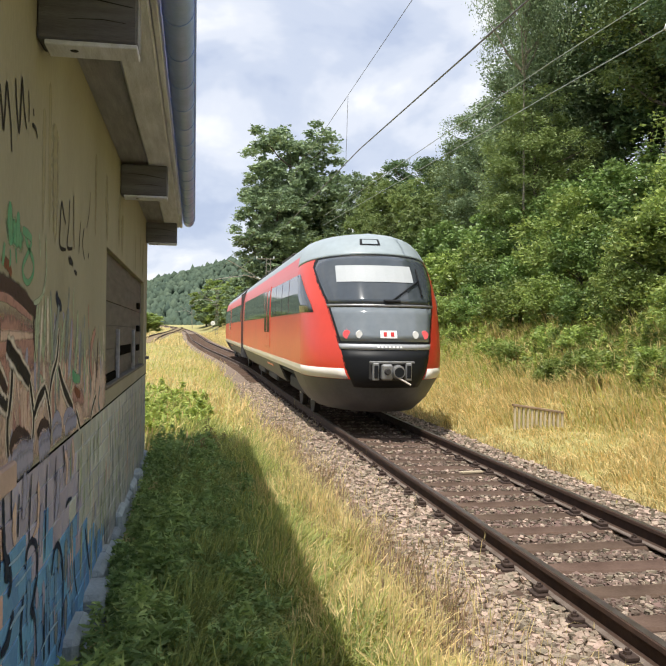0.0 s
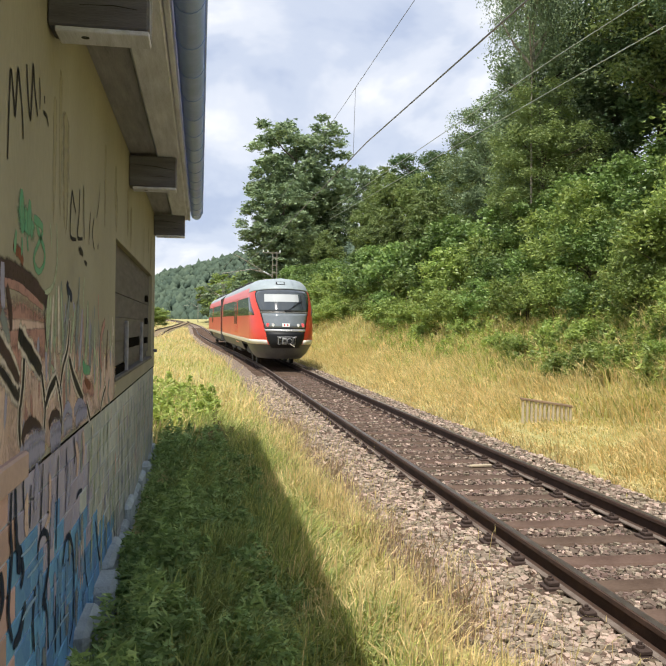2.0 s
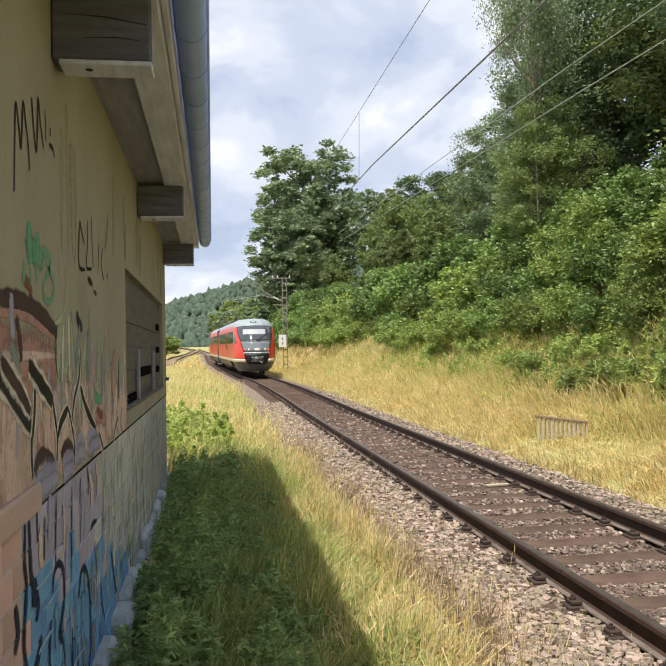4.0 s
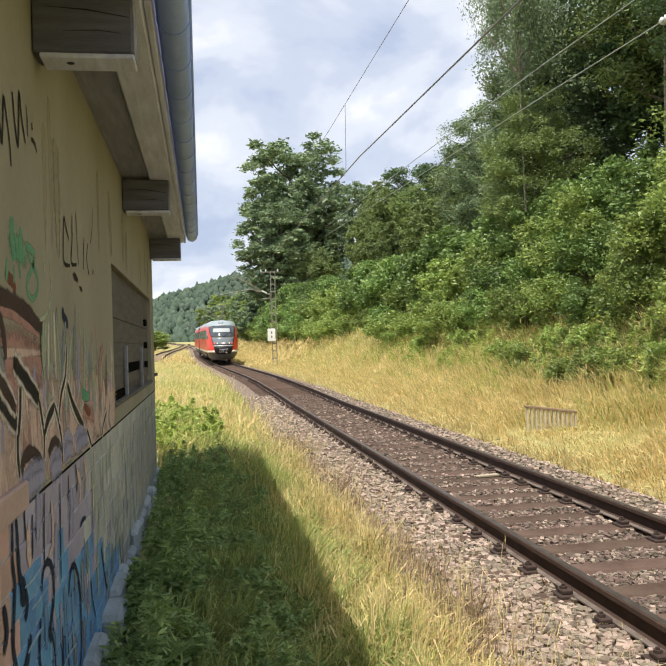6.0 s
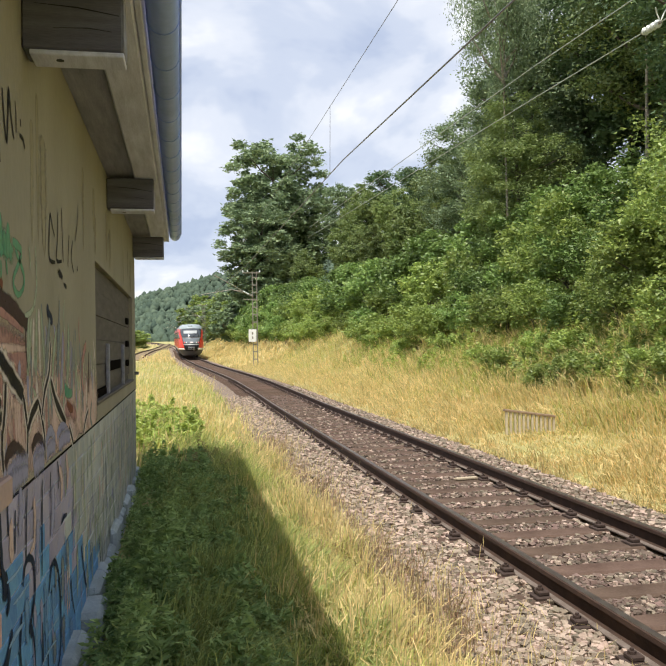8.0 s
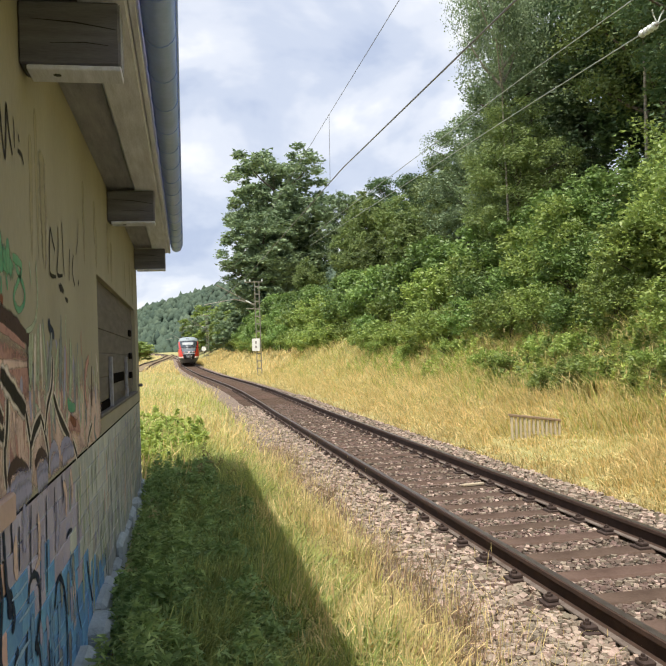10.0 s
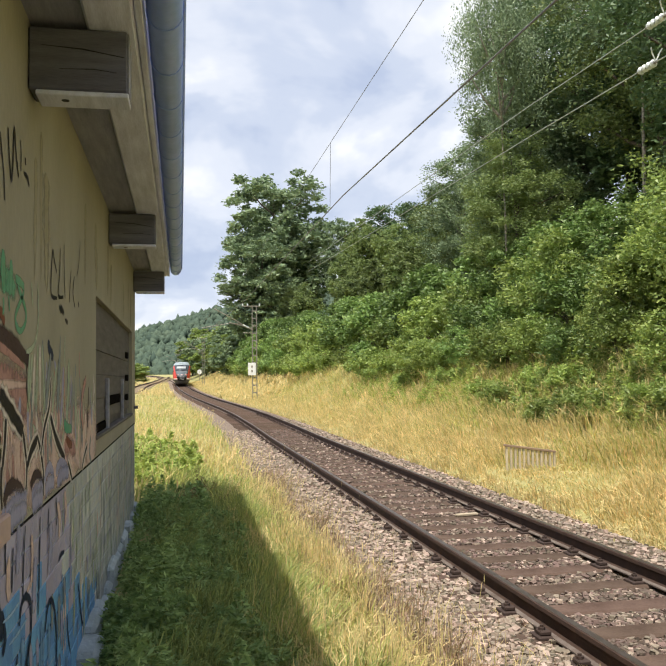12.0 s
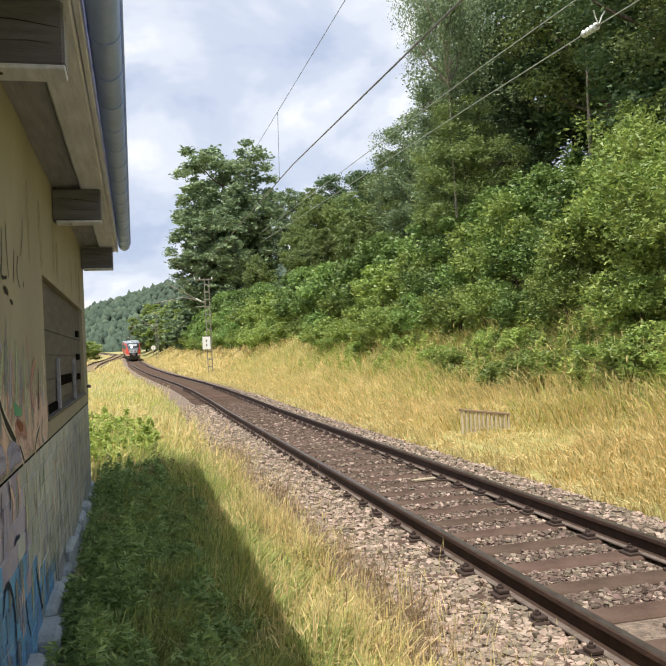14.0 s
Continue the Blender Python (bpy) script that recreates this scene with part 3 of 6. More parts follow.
def house():
    h = empty("house", label="small rendered trackside house with graffiti covered wall", category="house")
    y0, y1, zt, zp = -7.0, 11.0, 3.62, 1.174
    oy0, oy1, oz0, oz1 = 5.98, 10.35, 1.29, 2.33
    bm = bmesh.new()
    ys, zs = (y0, oy0, oy1, y1), (zp, oz0, oz1, zt)
    front = [[bm.verts.new((WX, y, z)) for z in zs] for y in ys]
    back = [[bm.verts.new((WX - 0.32, y, z)) for z in zs] for y in ys]
    for i in range(3):
        for j in range(3):
            if (i, j) != (1, 1):
                bm.faces.new((front[i][j], front[i + 1][j], front[i + 1][j + 1], front[i][j + 1]))
                bm.faces.new((back[i][j], back[i][j + 1], back[i + 1][j + 1], back[i + 1][j]))
    rim = [(0, 0), (1, 0), (2, 0), (3, 0), (3, 1), (3, 2), (3, 3), (2, 3), (1, 3), (0, 3), (0, 2), (0, 1)]
    hole = [(1, 1), (1, 2), (2, 2), (2, 1)]
    for loop in (rim, hole):
        for (i, j), (k, l) in zip(loop, loop[1:] + loop[:1]):
            bm.faces.new((front[i][j], front[k][l], back[k][l], back[i][j]))
    wall = part("wall", bm, PLASTER, h, "stained ochre rendered wall with sprayed graffiti")
    part("gable_wall", box(-7.0, WX - 0.32, y1 - 0.3, y1 - 0.004, 0, zt), PLASTER, h)
    part("gable_wall", box(-7.0, WX - 0.32, y0, y0 + 0.3, 0, zt), PLASTER, h)
    part("back_wall", box(-7.0, -6.7, y0 + 0.3, y1 - 0.304, 0, zt), PLASTER, h)
    for y in (y0 + 0.15, y1 - 0.15):
        bm = bmesh.new()
        tri = [(-7.0, 3.62), (WX, 3.62), (-3.8, 5.35)]
        a = [bm.verts.new((x, y - 0.145, z)) for x, z in tri]
        b = [bm.verts.new((x, y + 0.145, z)) for x, z in tri]
        bm.faces.new(a), bm.faces.new(b)
        for i in range(3):
            bm.faces.new((a[i], a[(i + 1) % 3], b[(i + 1) % 3], b[i]))
        part("gable", bm, PLASTER, h)
    # boarded window
    win = part("window_recess", box(WX - 0.318, WX - 0.06, oy0 + 0.002, oy1 - 0.002, oz0, oz1), BOARD, h, "boarded up window of grey weathered planks")
    n = 5
    for i in range(n):
        zz = oz0 + 0.10 + (oz1 - oz0 - 0.1) / n * i
        part("board", box(WX - 0.06, WX - 0.04 + 0.006 * (i % 2), oy0 + 0.01, oy1 - 0.01, zz + 0.001, zz + (oz1 - oz0 - 0.1) / n - 0.001, 0.002), BOARD, win)
    for y in (7.1, 8.9):
        part("batten", box(WX - 0.034, WX - 0.004, y, y + 0.07, oz0 + 0.02, oz0 + 0.45, 0.004), WOOD_GREY, win, "pale upright batten")
    # solid black blocks paint the shade inside the gap and the hole
    part("gap", box(WX - 0.058, WX - 0.028, oy0 + 0.02, 7.3, oz0 + 0.006, oz0 + 0.088), VOID, win, "black block for the shaded gap under the lowest board")
    part("gap", box(WX - 0.04, WX - 0.03, 7.28, 8.75, oz0 + 0.21, oz0 + 0.30), VOID, win, "black block for the shaded hole in a broken board")
    for zz in (1.5, 1.72, 1.98):
        part("hinge_plate", box(WX - 0.03, WX - 0.004, 9.5, 9.72, zz, zz + 0.07, 0.004), VOID, win, "black iron shutter hinge")
    part("window_sill", box(WX - 0.06, WX + 0.012, oy0 + 0.004, oy1 - 0.004, oz0 + 0.002, oz0 + 0.03, 0.006), BOARD, h)
    part("hinge", box(WX, WX + 0.05, 10.75, 10.80, 1.36, 1.40, 0.005), WOOD_DARK, h, "rusty iron hook on the corner")
    # plinth core and the projecting ledge
    plinth = part("plinth", box(WX - 0.318, WX - 0.005, y0, y1 - 0.004, 0.0, zp - 0.004), MORTAR, h, "painted brick plinth with blue and grey graffiti")
    part("plinth_ledge", box(WX - 0.01, WX + 0.022, y0, 2.95, 1.165, 1.262, 0.008), LEDGE, h, "pink painted ledge of the plinth")
    # black strip over the joint paints the shade within it
    part("open_joint", box(WX - 0.01, WX + 0.0012, 2.96, y1 - 0.01, 1.162, 1.1735), VOID, h, "black strip for the shaded joint under the render")
    r = random.Random(9)
    y = 2.2
    while y < y1:
        w = r.uniform(0.22, 0.6)
        e = min(y + w, y1)
        part("footing_stone", box(WX - 0.05, WX + r.uniform(0.03, 0.13), y, e - 0.012, -0.2, r.uniform(0.05, 0.21), 0.03), FOOTING, h, "crumbling pale blue painted footing stone")
        y = e
    # eaves
    for y in (-4.0, -0.35, 3.3, 6.97, 10.62):
        beam = part("rafter", box(WX + 0.001, -0.225, y, y + 0.17, 2.875, 3.13, 0.008), WOOD_DARK, h, "dark weathered projecting beam")
        part("rafter_board", box(WX + 0.03, -0.222, y - 0.004, y + 0.15, 2.852, 2.872, 0.004), WOOD_WHITE, beam, "pale weathered board under the beam")
        part("drying_crack", tube([(WX + 0.05, y - 0.0005, 3.055), (-0.40, y - 0.0005, 3.045), (-0.24, y - 0.0005, 3.02)], [0.001, 0.003, 0.0015], 5), BLACK, beam)
        part("drying_crack", tube([(WX + 0.12, y - 0.0005, 2.96), (-0.36, y - 0.0005, 2.965), (-0.27, y - 0.0005, 2.955)], [0.001, 0.002, 0.001], 5), BLACK, beam)
        part("end_grain", box(-0.2245, -0.2215, y + 0.006, y + 0.164, 2.882, 3.124), WOOD_GREY, beam, "paler weathered end grain")
        part("knot_hole", tube([(-0.475, y + 0.06, 2.8525), (-0.475, y + 0.06, 2.8505)], 0.016, 10), BLACK, beam)
    part("purlin", box(-0.388, -0.192, y0 - 0.2, 11.12, 3.132, 3.30, 0.012), WOOD_WHITE, h, "faded pale grey painted eaves beam")
    part("fascia", box(-0.19, -0.16, y0 - 0.25, 11.16, 3.136, 3.34, 0.004), WOOD_WHITE, h, "pale grey fascia board behind the gutter")
    part("soffit", box(WX + 0.001, -0.389, y0, 11.12, 3.16, 3.19), WOOD_GREY, h, "grey boarded soffit under the eaves")
    ridge_x, eave_z, slope = -3.8, 3.355, math.tan(radians(30))
    for side in (1, -1):
        bm = bmesh.new()
        ex = -0.05 if side > 0 else -7.55
        vs = []
        for x, z in ((ex, eave_z), (ridge_x, eave_z + 3.8 * slope)):
            for y in (y0 - 0.3, 11.2):
                vs += [bm.verts.new((x, y, z)), bm.verts.new((x, y, z + 0.03))]
        a, b, c, d, e, f, g, k = vs
        for q in ((a, c, g, e), (b, f, k, d), (a, e, f, b), (c, d, k, g), (a, b, d, c), (e, g, k, f)):
            bm.faces.new(q)
        part("roof_boarding", bm, WOOD_DARK, h)
    tile = box(-0.115, 0.115, -0.16, 0.2, 0, 0.022, 0.006)
    tile_me = bpy.data.meshes.new("roof_tile")
    tile.to_mesh(tile_me)
    tile.free()
    tile_me.materials.append(TILE)
    for i in range(80):
        for j in range(3):
            yy, u = y0 - 0.15 + i * 0.2275, 0.24 + j * 0.33
            m = Matrix.Translation((-u, yy, eave_z + 0.045 + u * slope)) @ Matrix.Rotation(radians(30), 4, "Y") @ Matrix.Rotation(radians(90), 4, "Z") @ Matrix.Rotation(radians(3), 4, "X")
            shared("roof_tile", tile_me, h, m)
    part("roof_covering", sweep([(0.9, eave_z + 0.9 * slope + 0.045), (0.9, eave_z + 0.9 * slope + 0.06), (3.8, eave_z + 3.8 * slope + 0.06), (3.8, eave_z + 3.8 * slope + 0.045)], [(0, 11.2, 0), (0, y0 - 0.3, 0)]), TILE, h)
    # gutter: half round with bead and brackets
    prof = [(0.075 * math.cos(a) - 0.078, 3.235 - 0.085 * math.sin(a)) for a in np.linspace(0, math.pi, 10)]
    prof += [(0.068 * math.cos(a) - 0.078, 3.235 - 0.078 * math.sin(a)) for a in np.linspace(math.pi, 0, 10)]
    gutter = part("gutter", sweep(prof, [(0, y0 - 0.2, 0), (0, 11.14, 0)]), ZINC, h, "blue grey zinc half round gutter", smooth=True)
    part("bead", tube([(-0.001, y0 - 0.2, 3.238), (-0.001, 11.14, 3.238)], 0.010, 8), ZINC, gutter)
    part("end_cap", sweep(prof[:10], [(0, 11.14, 0), (0, 11.145, 0)]), ZINC, gutter)
    y = 0.34
    while y < 11.1:
        band = [(0.0785 * math.cos(a) - 0.078, 3.2345 - 0.0885 * math.sin(a)) for a in np.linspace(0, math.pi, 10)]
        band += [(0.0755 * math.cos(a) - 0.078, 3.2345 - 0.0855 * math.sin(a)) for a in np.linspace(math.pi, 0, 10)]
        part("gutter_bracket", sweep(band, [(0, y, 0), (0, y + 0.012, 0)]), ZINC, gutter)
        y += 0.495
    return h, plinth


HOUSE, PLINTH = house()


def graffiti():
    wall = HOUSE
    r = random.Random(31)
    top, low = WX + 0.0004, WX + 0.0018
    # pale ground of the old mural
    for k in range(13):
        y = 2.2 + 0.29 * k
        blot(y, 1.44 + 0.04 * math.sin(k * 2.1) - 0.012 * k, 0.34, 0.25, P_PINK, wall, 40 + k, 0.10, top, floor=1.18)
    for y, z, ry, rz in ((2.4, 1.7, 0.4, 0.11), (2.85, 1.68, 0.42, 0.10), (3.2, 1.64, 0.2, 0.11), (3.0, 1.58, 0.3, 0.06)):
        blot(y, z, ry, rz, P_ROSE, wall, int(y * 10), 0.2, top, floor=1.18)
    blot(2.9, 1.70, 0.5, 0.02, P_PINK, wall, 3, 0.2, top, -2.0)
    # faint runs of older coats
    for k in range(70):
        y = r.uniform(3.4, 5.92)
        z = r.uniform(1.5, 1.86) - 0.04 * (y - 3.7)
        l = r.uniform(0.06, 0.3)
        m = (P_SLATE, P_PALEGREEN, P_PALEGREEN, P_WHITE, P_SLATE, P_PALEGREEN, P_LILAC, P_ROSE)[k % 8]
        ribbon([(y - 0.02, z), (y + r.uniform(-0.03, 0.05), z - l * 0.5), (y + r.uniform(-0.04, 0.04), z - l)], r.uniform(0.01, 0.05), m, wall, "paint_drip", top, 0.9)
    for k in range(46):
        y, z = r.uniform(2.2, 3.5), r.uniform(1.3, 1.68)
        l = r.uniform(0.06, 0.2)
        ribbon([(y, z), (y + r.uniform(-0.05, 0.05), z - l)], r.uniform(0.01, 0.05), (P_ROSE, P_PINK, P_PINK, P_LILAC)[k % 4], wall, "paint_drip", top, 0.9)
    blot(2.98, 2.06, 0.13, 0.05, P_GREEN, wall, 12, 0.35, top)
    blot(4.27, 2.075, 0.075, 0.024, P_BLACK, wall, 21, 0.3, top, -1.5)
    blot(4.45, 2.03, 0.055, 0.014, P_BLACK, wall, 22, 0.3, top, -1.5)
    # rain streaks under the eaves
    for k in range(12):
        y = r.uniform(3.3, 10.6)
        z = r.uniform(2.6, 2.86)
        low_end = 2.1 if y < 5.8 else 2.36
        ribbon([(y, z), (y + r.uniform(-0.02, 0.02), z - 0.1), (y, max(low_end, z - r.uniform(0.3, 0.8)))], r.uniform(0.06, 0.16), STAIN, wall, "rain_streak", top, 1.0)
    LAYER[0] = 0
    # runs of grey, green and white over the plinth
    for k in range(230):
        y, z = r.uniform(4.3, 10.9), r.uniform(0.3, 1.16)
        l = r.uniform(0.08, 0.4)
        ribbon([(y, z), (y + r.uniform(-0.03, 0.04), z - l / 2), (y, z - l)], r.uniform(0.012, 0.06), (P_SLATE, P_WHITE, P_PALEGREEN, P_SLATE, P_PINK, P_PALEGREEN, P_PALEGREEN, P_LILAC)[k % 8], PLINTH, "paint_run", low, 0.9)
    for k in range(26):
        y, z = r.uniform(2.9, 4.6), r.uniform(0.25, 0.75)
        ribbon([(y, z), (y + 0.03, z - 0.06), (y + 0.02, z - r.uniform(0.1, 0.22))], r.uniform(0.02, 0.09), (P_BLUE, P_BLUE, P_LILAC, P_SLATE)[k % 4], PLINTH, "paint_run", low, 0.8)
    # brown bow over the rose field
    ribbon([(2.452, 1.87), (2.647, 1.87), (2.837, 1.868), (3.08, 1.84), (3.389, 1.79)], 0.075, P_BROWN, wall, "graffiti_stroke", top, 0.4)
    ribbon([(2.451, 1.825), (2.657, 1.831), (2.902, 1.822), (3.281, 1.765)], 0.03, P_ROSE, wall, "graffiti_stroke", top, 0.4)
    ribbon([(2.764, 1.956), (2.864, 1.939), (2.917, 1.911)], 0.04, P_RUST, wall, "graffiti_stroke", top, 0.6)
    # lilac and dark shapes beside the bow
    ribbon([(2.625, 1.893), (2.624, 1.813), (2.645, 1.748)], 0.05, P_LILAC, wall, "graffiti_stroke", top, 0.3)
    ribbon([(2.68, 1.822), (2.725, 1.763), (2.748, 1.68)], 0.05, P_BROWN, wall, "graffiti_stroke", top, 0.3)
    ribbon([(2.612, 1.734), (2.678, 1.681), (2.712, 1.626)], 0.07, P_SLATE, wall, "graffiti_stroke", top, 0.3)
    # green letters
    ribbon([(2.88, 2.161), (2.886, 2.086), (2.905, 2.013)], 0.085, P_GREEN, wall, "graffiti_stroke", top, 0.6)
    ribbon([(3.018, 2.145), (3.01, 2.073), (3.016, 2.025)], 0.055, P_GREEN, wall, "graffiti_stroke", top, 0.5)
    ribbon([(2.807, 2.012), (2.794, 1.972), (2.782, 1.935)], 0.03, P_GREEN, wall, "graffiti_stroke", top, 0.3)
    ribbon([(2.891, 1.999), (2.897, 1.968), (2.884, 1.937)], 0.02, P_GREEN, wall, "graffiti_stroke", top, 0.3)
    ribbon([(2.973, 2.011), (2.987, 1.982), (2.994, 1.959)], 0.02, P_GREEN, wall, "graffiti_stroke", top, 0.3)
    ribbon([(3.138, 2.088), (3.154, 2.058), (3.226, 2.027), (3.302, 1.982), (3.284, 1.933), (3.191, 1.901), (3.112, 1.921), (3.105, 1.959), (3.185, 2.01), (3.252, 2.056), (3.219, 2.082)], 0.026, P_GREEN, wall, "graffiti_stroke", top, 0.1)
    ribbon([(3.092, 2.089), (3.186, 2.085), (3.261, 2.074)], 0.035, P_GREEN, wall, "graffiti_stroke", top, 0.3)
    ribbon([(3.413, 2.112), (3.431, 2.069), (3.449, 2.018)], 0.02, P_PALEGREEN, wall, "graffiti_stroke", top, 0.3)
    ribbon([(3.559, 2.13), (3.578, 2.034), (3.577, 1.961), (3.525, 1.886), (3.427, 1.843), (3.317, 1.828)], 0.026, P_PALEGREEN, wall, "graffiti_stroke", top, 0.4)
    # pale green column with light runs
    ribbon([(3.446, 1.821), (3.406, 1.707), (3.367, 1.591)], 0.04, P_PALEGREEN, wall, "graffiti_stroke", top, 0.5)
    ribbon([(3.504, 1.823), (3.482, 1.707), (3.461, 1.588)], 0.04, P_WHITE, wall, "graffiti_stroke", top, 0.5)
    ribbon([(3.575, 1.867), (3.557, 1.707), (3.539, 1.585)], 0.04, P_PALEGREEN, wall, "graffiti_stroke", top, 0.5)
    ribbon([(3.627, 1.869), (3.635, 1.707), (3.643, 1.581)], 0.04, P_WHITE, wall, "graffiti_stroke", top, 0.5)
    ribbon([(3.681, 1.871), (3.728, 1.707), (3.776, 1.577)], 0.04, P_PALEGREEN, wall, "graffiti_stroke", top, 0.5)
    ribbon([(3.389, 1.819), (3.369, 1.707), (3.349, 1.592)], 0.04, P_PALEGREEN, wall, "graffiti_stroke", top, 0.5)
    ribbon([(3.692, 1.894), (3.735, 1.783), (3.8, 1.63)], 0.02, P_SLATE, wall, "graffiti_stroke", top, 0.3)
    ribbon([(3.353, 1.809), (3.316, 1.724), (3.367, 1.605)], 0.015, P_BROWN, wall, "graffiti_stroke", top, 0.3)
    # slate and navy columns
    ribbon([(3.853, 1.903), (3.876, 1.861), (4.001, 1.825)], 0.06, P_NAVY, wall, "graffiti_stroke", top, 0.6)
    ribbon([(3.925, 1.837), (3.849, 1.707), (3.776, 1.573)], 0.07, P_SLATE, wall, "graffiti_stroke", top, 0.6)
    ribbon([(4.106, 1.79), (4.023, 1.666), (3.969, 1.545)], 0.05, P_PALEGREEN, wall, "graffiti_stroke", top, 0.6)
    ribbon([(4.205, 1.835), (4.174, 1.707), (4.129, 1.56)], 0.09, P_SLATE, wall, "graffiti_stroke", top, 0.6)
    ribbon([(4.337, 1.784), (4.303, 1.641), (4.241, 1.491)], 0.06, P_LILAC, wall, "graffiti_stroke", top, 0.6)
    ribbon([(4.222, 1.943), (4.221, 1.879), (4.191, 1.824)], 0.03, P_SLATE, wall, "graffiti_stroke", top, 0.6)
    ribbon([(4.403, 1.953), (4.37, 1.862), (4.414, 1.751)], 0.03, P_PALEGREEN, wall, "graffiti_stroke", top, 0.6)
    ribbon([(4.546, 1.834), (4.525, 1.66), (4.455, 1.48)], 0.08, P_PALEGREEN, wall, "graffiti_stroke", top, 0.6)
    ribbon([(4.699, 1.706), (4.678, 1.563), (4.656, 1.422)], 0.06, P_SLATE, wall, "graffiti_stroke", top, 0.6)
    ribbon([(4.848, 1.731), (4.844, 1.583), (4.802, 1.425)], 0.05, P_PALEGREEN, wall, "graffiti_stroke", top, 0.6)
    ribbon([(5.011, 1.885), (4.988, 1.808), (5.027, 1.732)], 0.03, P_ROSE, wall, "graffiti_stroke", top, 0.6)
    ribbon([(5.084, 1.55), (5.124, 1.444), (5.163, 1.311)], 0.07, P_SLATE, wall, "graffiti_stroke", top, 0.6)
    ribbon([(4.377, 1.506), (4.455, 1.468), (4.657, 1.45)], 0.06, P_GREEN, wall, "graffiti_stroke", top, 0.6)
    ribbon([(4.389, 1.371), (4.585, 1.368), (4.837, 1.312)], 0.09, P_ROSE, wall, "graffiti_stroke", top, 0.6)
    ribbon([(4.453, 1.412), (4.552, 1.382), (4.69, 1.357)], 0.05, P_RUST, wall, "graffiti_stroke", top, 0.6)
    ribbon([(5.356, 1.728), (5.173, 1.64), (5.126, 1.523), (5.21, 1.427)], 0.07, P_ROSE, wall, "graffiti_stroke", top, 0.3)
    ribbon([(5.499, 1.672), (5.47, 1.538), (5.442, 1.414)], 0.05, P_BROWN, wall, "graffiti_stroke", top, 0.3)
    ribbon([(5.81, 1.581), (5.749, 1.412), (5.853, 1.221)], 0.035, P_WHITE, wall, "graffiti_stroke", top, 0.3)
    ribbon([(5.641, 1.345), (5.56, 1.251), (5.661, 1.17)], 0.05, P_SLATE, wall, "graffiti_stroke", top, 0.3)
    # tall angular outlines, dark with a pale rim
    outlined([(2.403, 1.66), (2.6, 1.586), (2.746, 1.517), (2.91, 1.44)], 0.06, P_BLACK, wall, top)
    outlined([(2.498, 1.683), (2.6, 1.64), (2.735, 1.581), (2.871, 1.508)], 0.05, P_BROWN, wall, top)
    outlined([(2.89, 1.438), (2.882, 1.359), (2.901, 1.278)], 0.03, P_BLACK, wall, top)
    outlined([(2.954, 1.651), (2.946, 1.574), (2.931, 1.493), (2.896, 1.416)], 0.035, P_BLACK, wall, top)
    outlined([(2.854, 1.67), (3.01, 1.613), (3.26, 1.518)], 0.06, P_BLACK, wall, top)
    outlined([(3.26, 1.518), (3.311, 1.439), (3.345, 1.369), (3.326, 1.277)], 0.03, P_BLACK, wall, top)
    outlined([(3.354, 1.381), (3.439, 1.432), (3.588, 1.474)], 0.04, P_BLACK, wall, top)
    outlined([(3.588, 1.474), (3.672, 1.4), (3.737, 1.309), (3.746, 1.209)], 0.03, P_BLACK, wall, top)
    outlined([(3.672, 1.4), (3.752, 1.507), (3.883, 1.596), (3.935, 1.727)], 0.032, P_BLACK, wall, top)
    outlined([(3.931, 1.547), (4.098, 1.436), (4.403, 1.308)], 0.045, P_BLACK, wall, top)
    outlined([(4.532, 1.279), (4.616, 1.224), (4.685, 1.176)], 0.03, P_BLACK, wall, top)
    outlined([(5.438, 1.303), (5.272, 1.248), (5.159, 1.179)], 0.03, P_BLACK, wall, top)
    # arches that stand on the plinth, dark over lilac
    ribbon([(2.929, 1.291), (2.978, 1.332), (3.096, 1.339), (3.223, 1.303), (3.29, 1.261)], 0.05, P_BROWN, wall, "graffiti_stroke", top, 0.1)
    ribbon([(3.427, 1.287), (3.495, 1.318), (3.596, 1.321), (3.681, 1.289), (3.724, 1.246)], 0.045, P_BROWN, wall, "graffiti_stroke", top, 0.1)
    ribbon([(3.77, 1.267), (3.841, 1.313), (3.926, 1.316), (4.002, 1.28), (4.027, 1.228)], 0.05, P_LILAC, wall, "graffiti_stroke", top, 0.1)
    ribbon([(4.095, 1.27), (4.207, 1.3), (4.325, 1.299), (4.45, 1.263), (4.547, 1.211)], 0.05, P_LILAC, wall, "graffiti_stroke", top, 0.1)
    ribbon([(2.963, 1.252), (3.11, 1.265), (3.343, 1.251)], 0.075, P_LILAC, wall, "graffiti_stroke", top, 0.3)
    ribbon([(3.454, 1.238), (3.574, 1.251), (3.724, 1.242)], 0.075, P_LILAC, wall, "graffiti_stroke", top, 0.3)
    ribbon([(2.976, 1.212), (3.149, 1.222), (3.343, 1.214)], 0.075, P_LILAC, wall, "graffiti_stroke", top, 0.3)
    ribbon([(3.792, 1.222), (3.888, 1.245), (4.04, 1.235)], 0.075, P_LILAC, wall, "graffiti_stroke", top, 0.3)
    ribbon([(4.149, 1.222), (4.324, 1.24), (4.548, 1.225)], 0.075, P_LILAC, wall, "graffiti_stroke", top, 0.3)
    ribbon([(3.473, 1.204), (3.573, 1.215), (3.723, 1.208)], 0.075, P_LILAC, wall, "graffiti_stroke", top, 0.3)
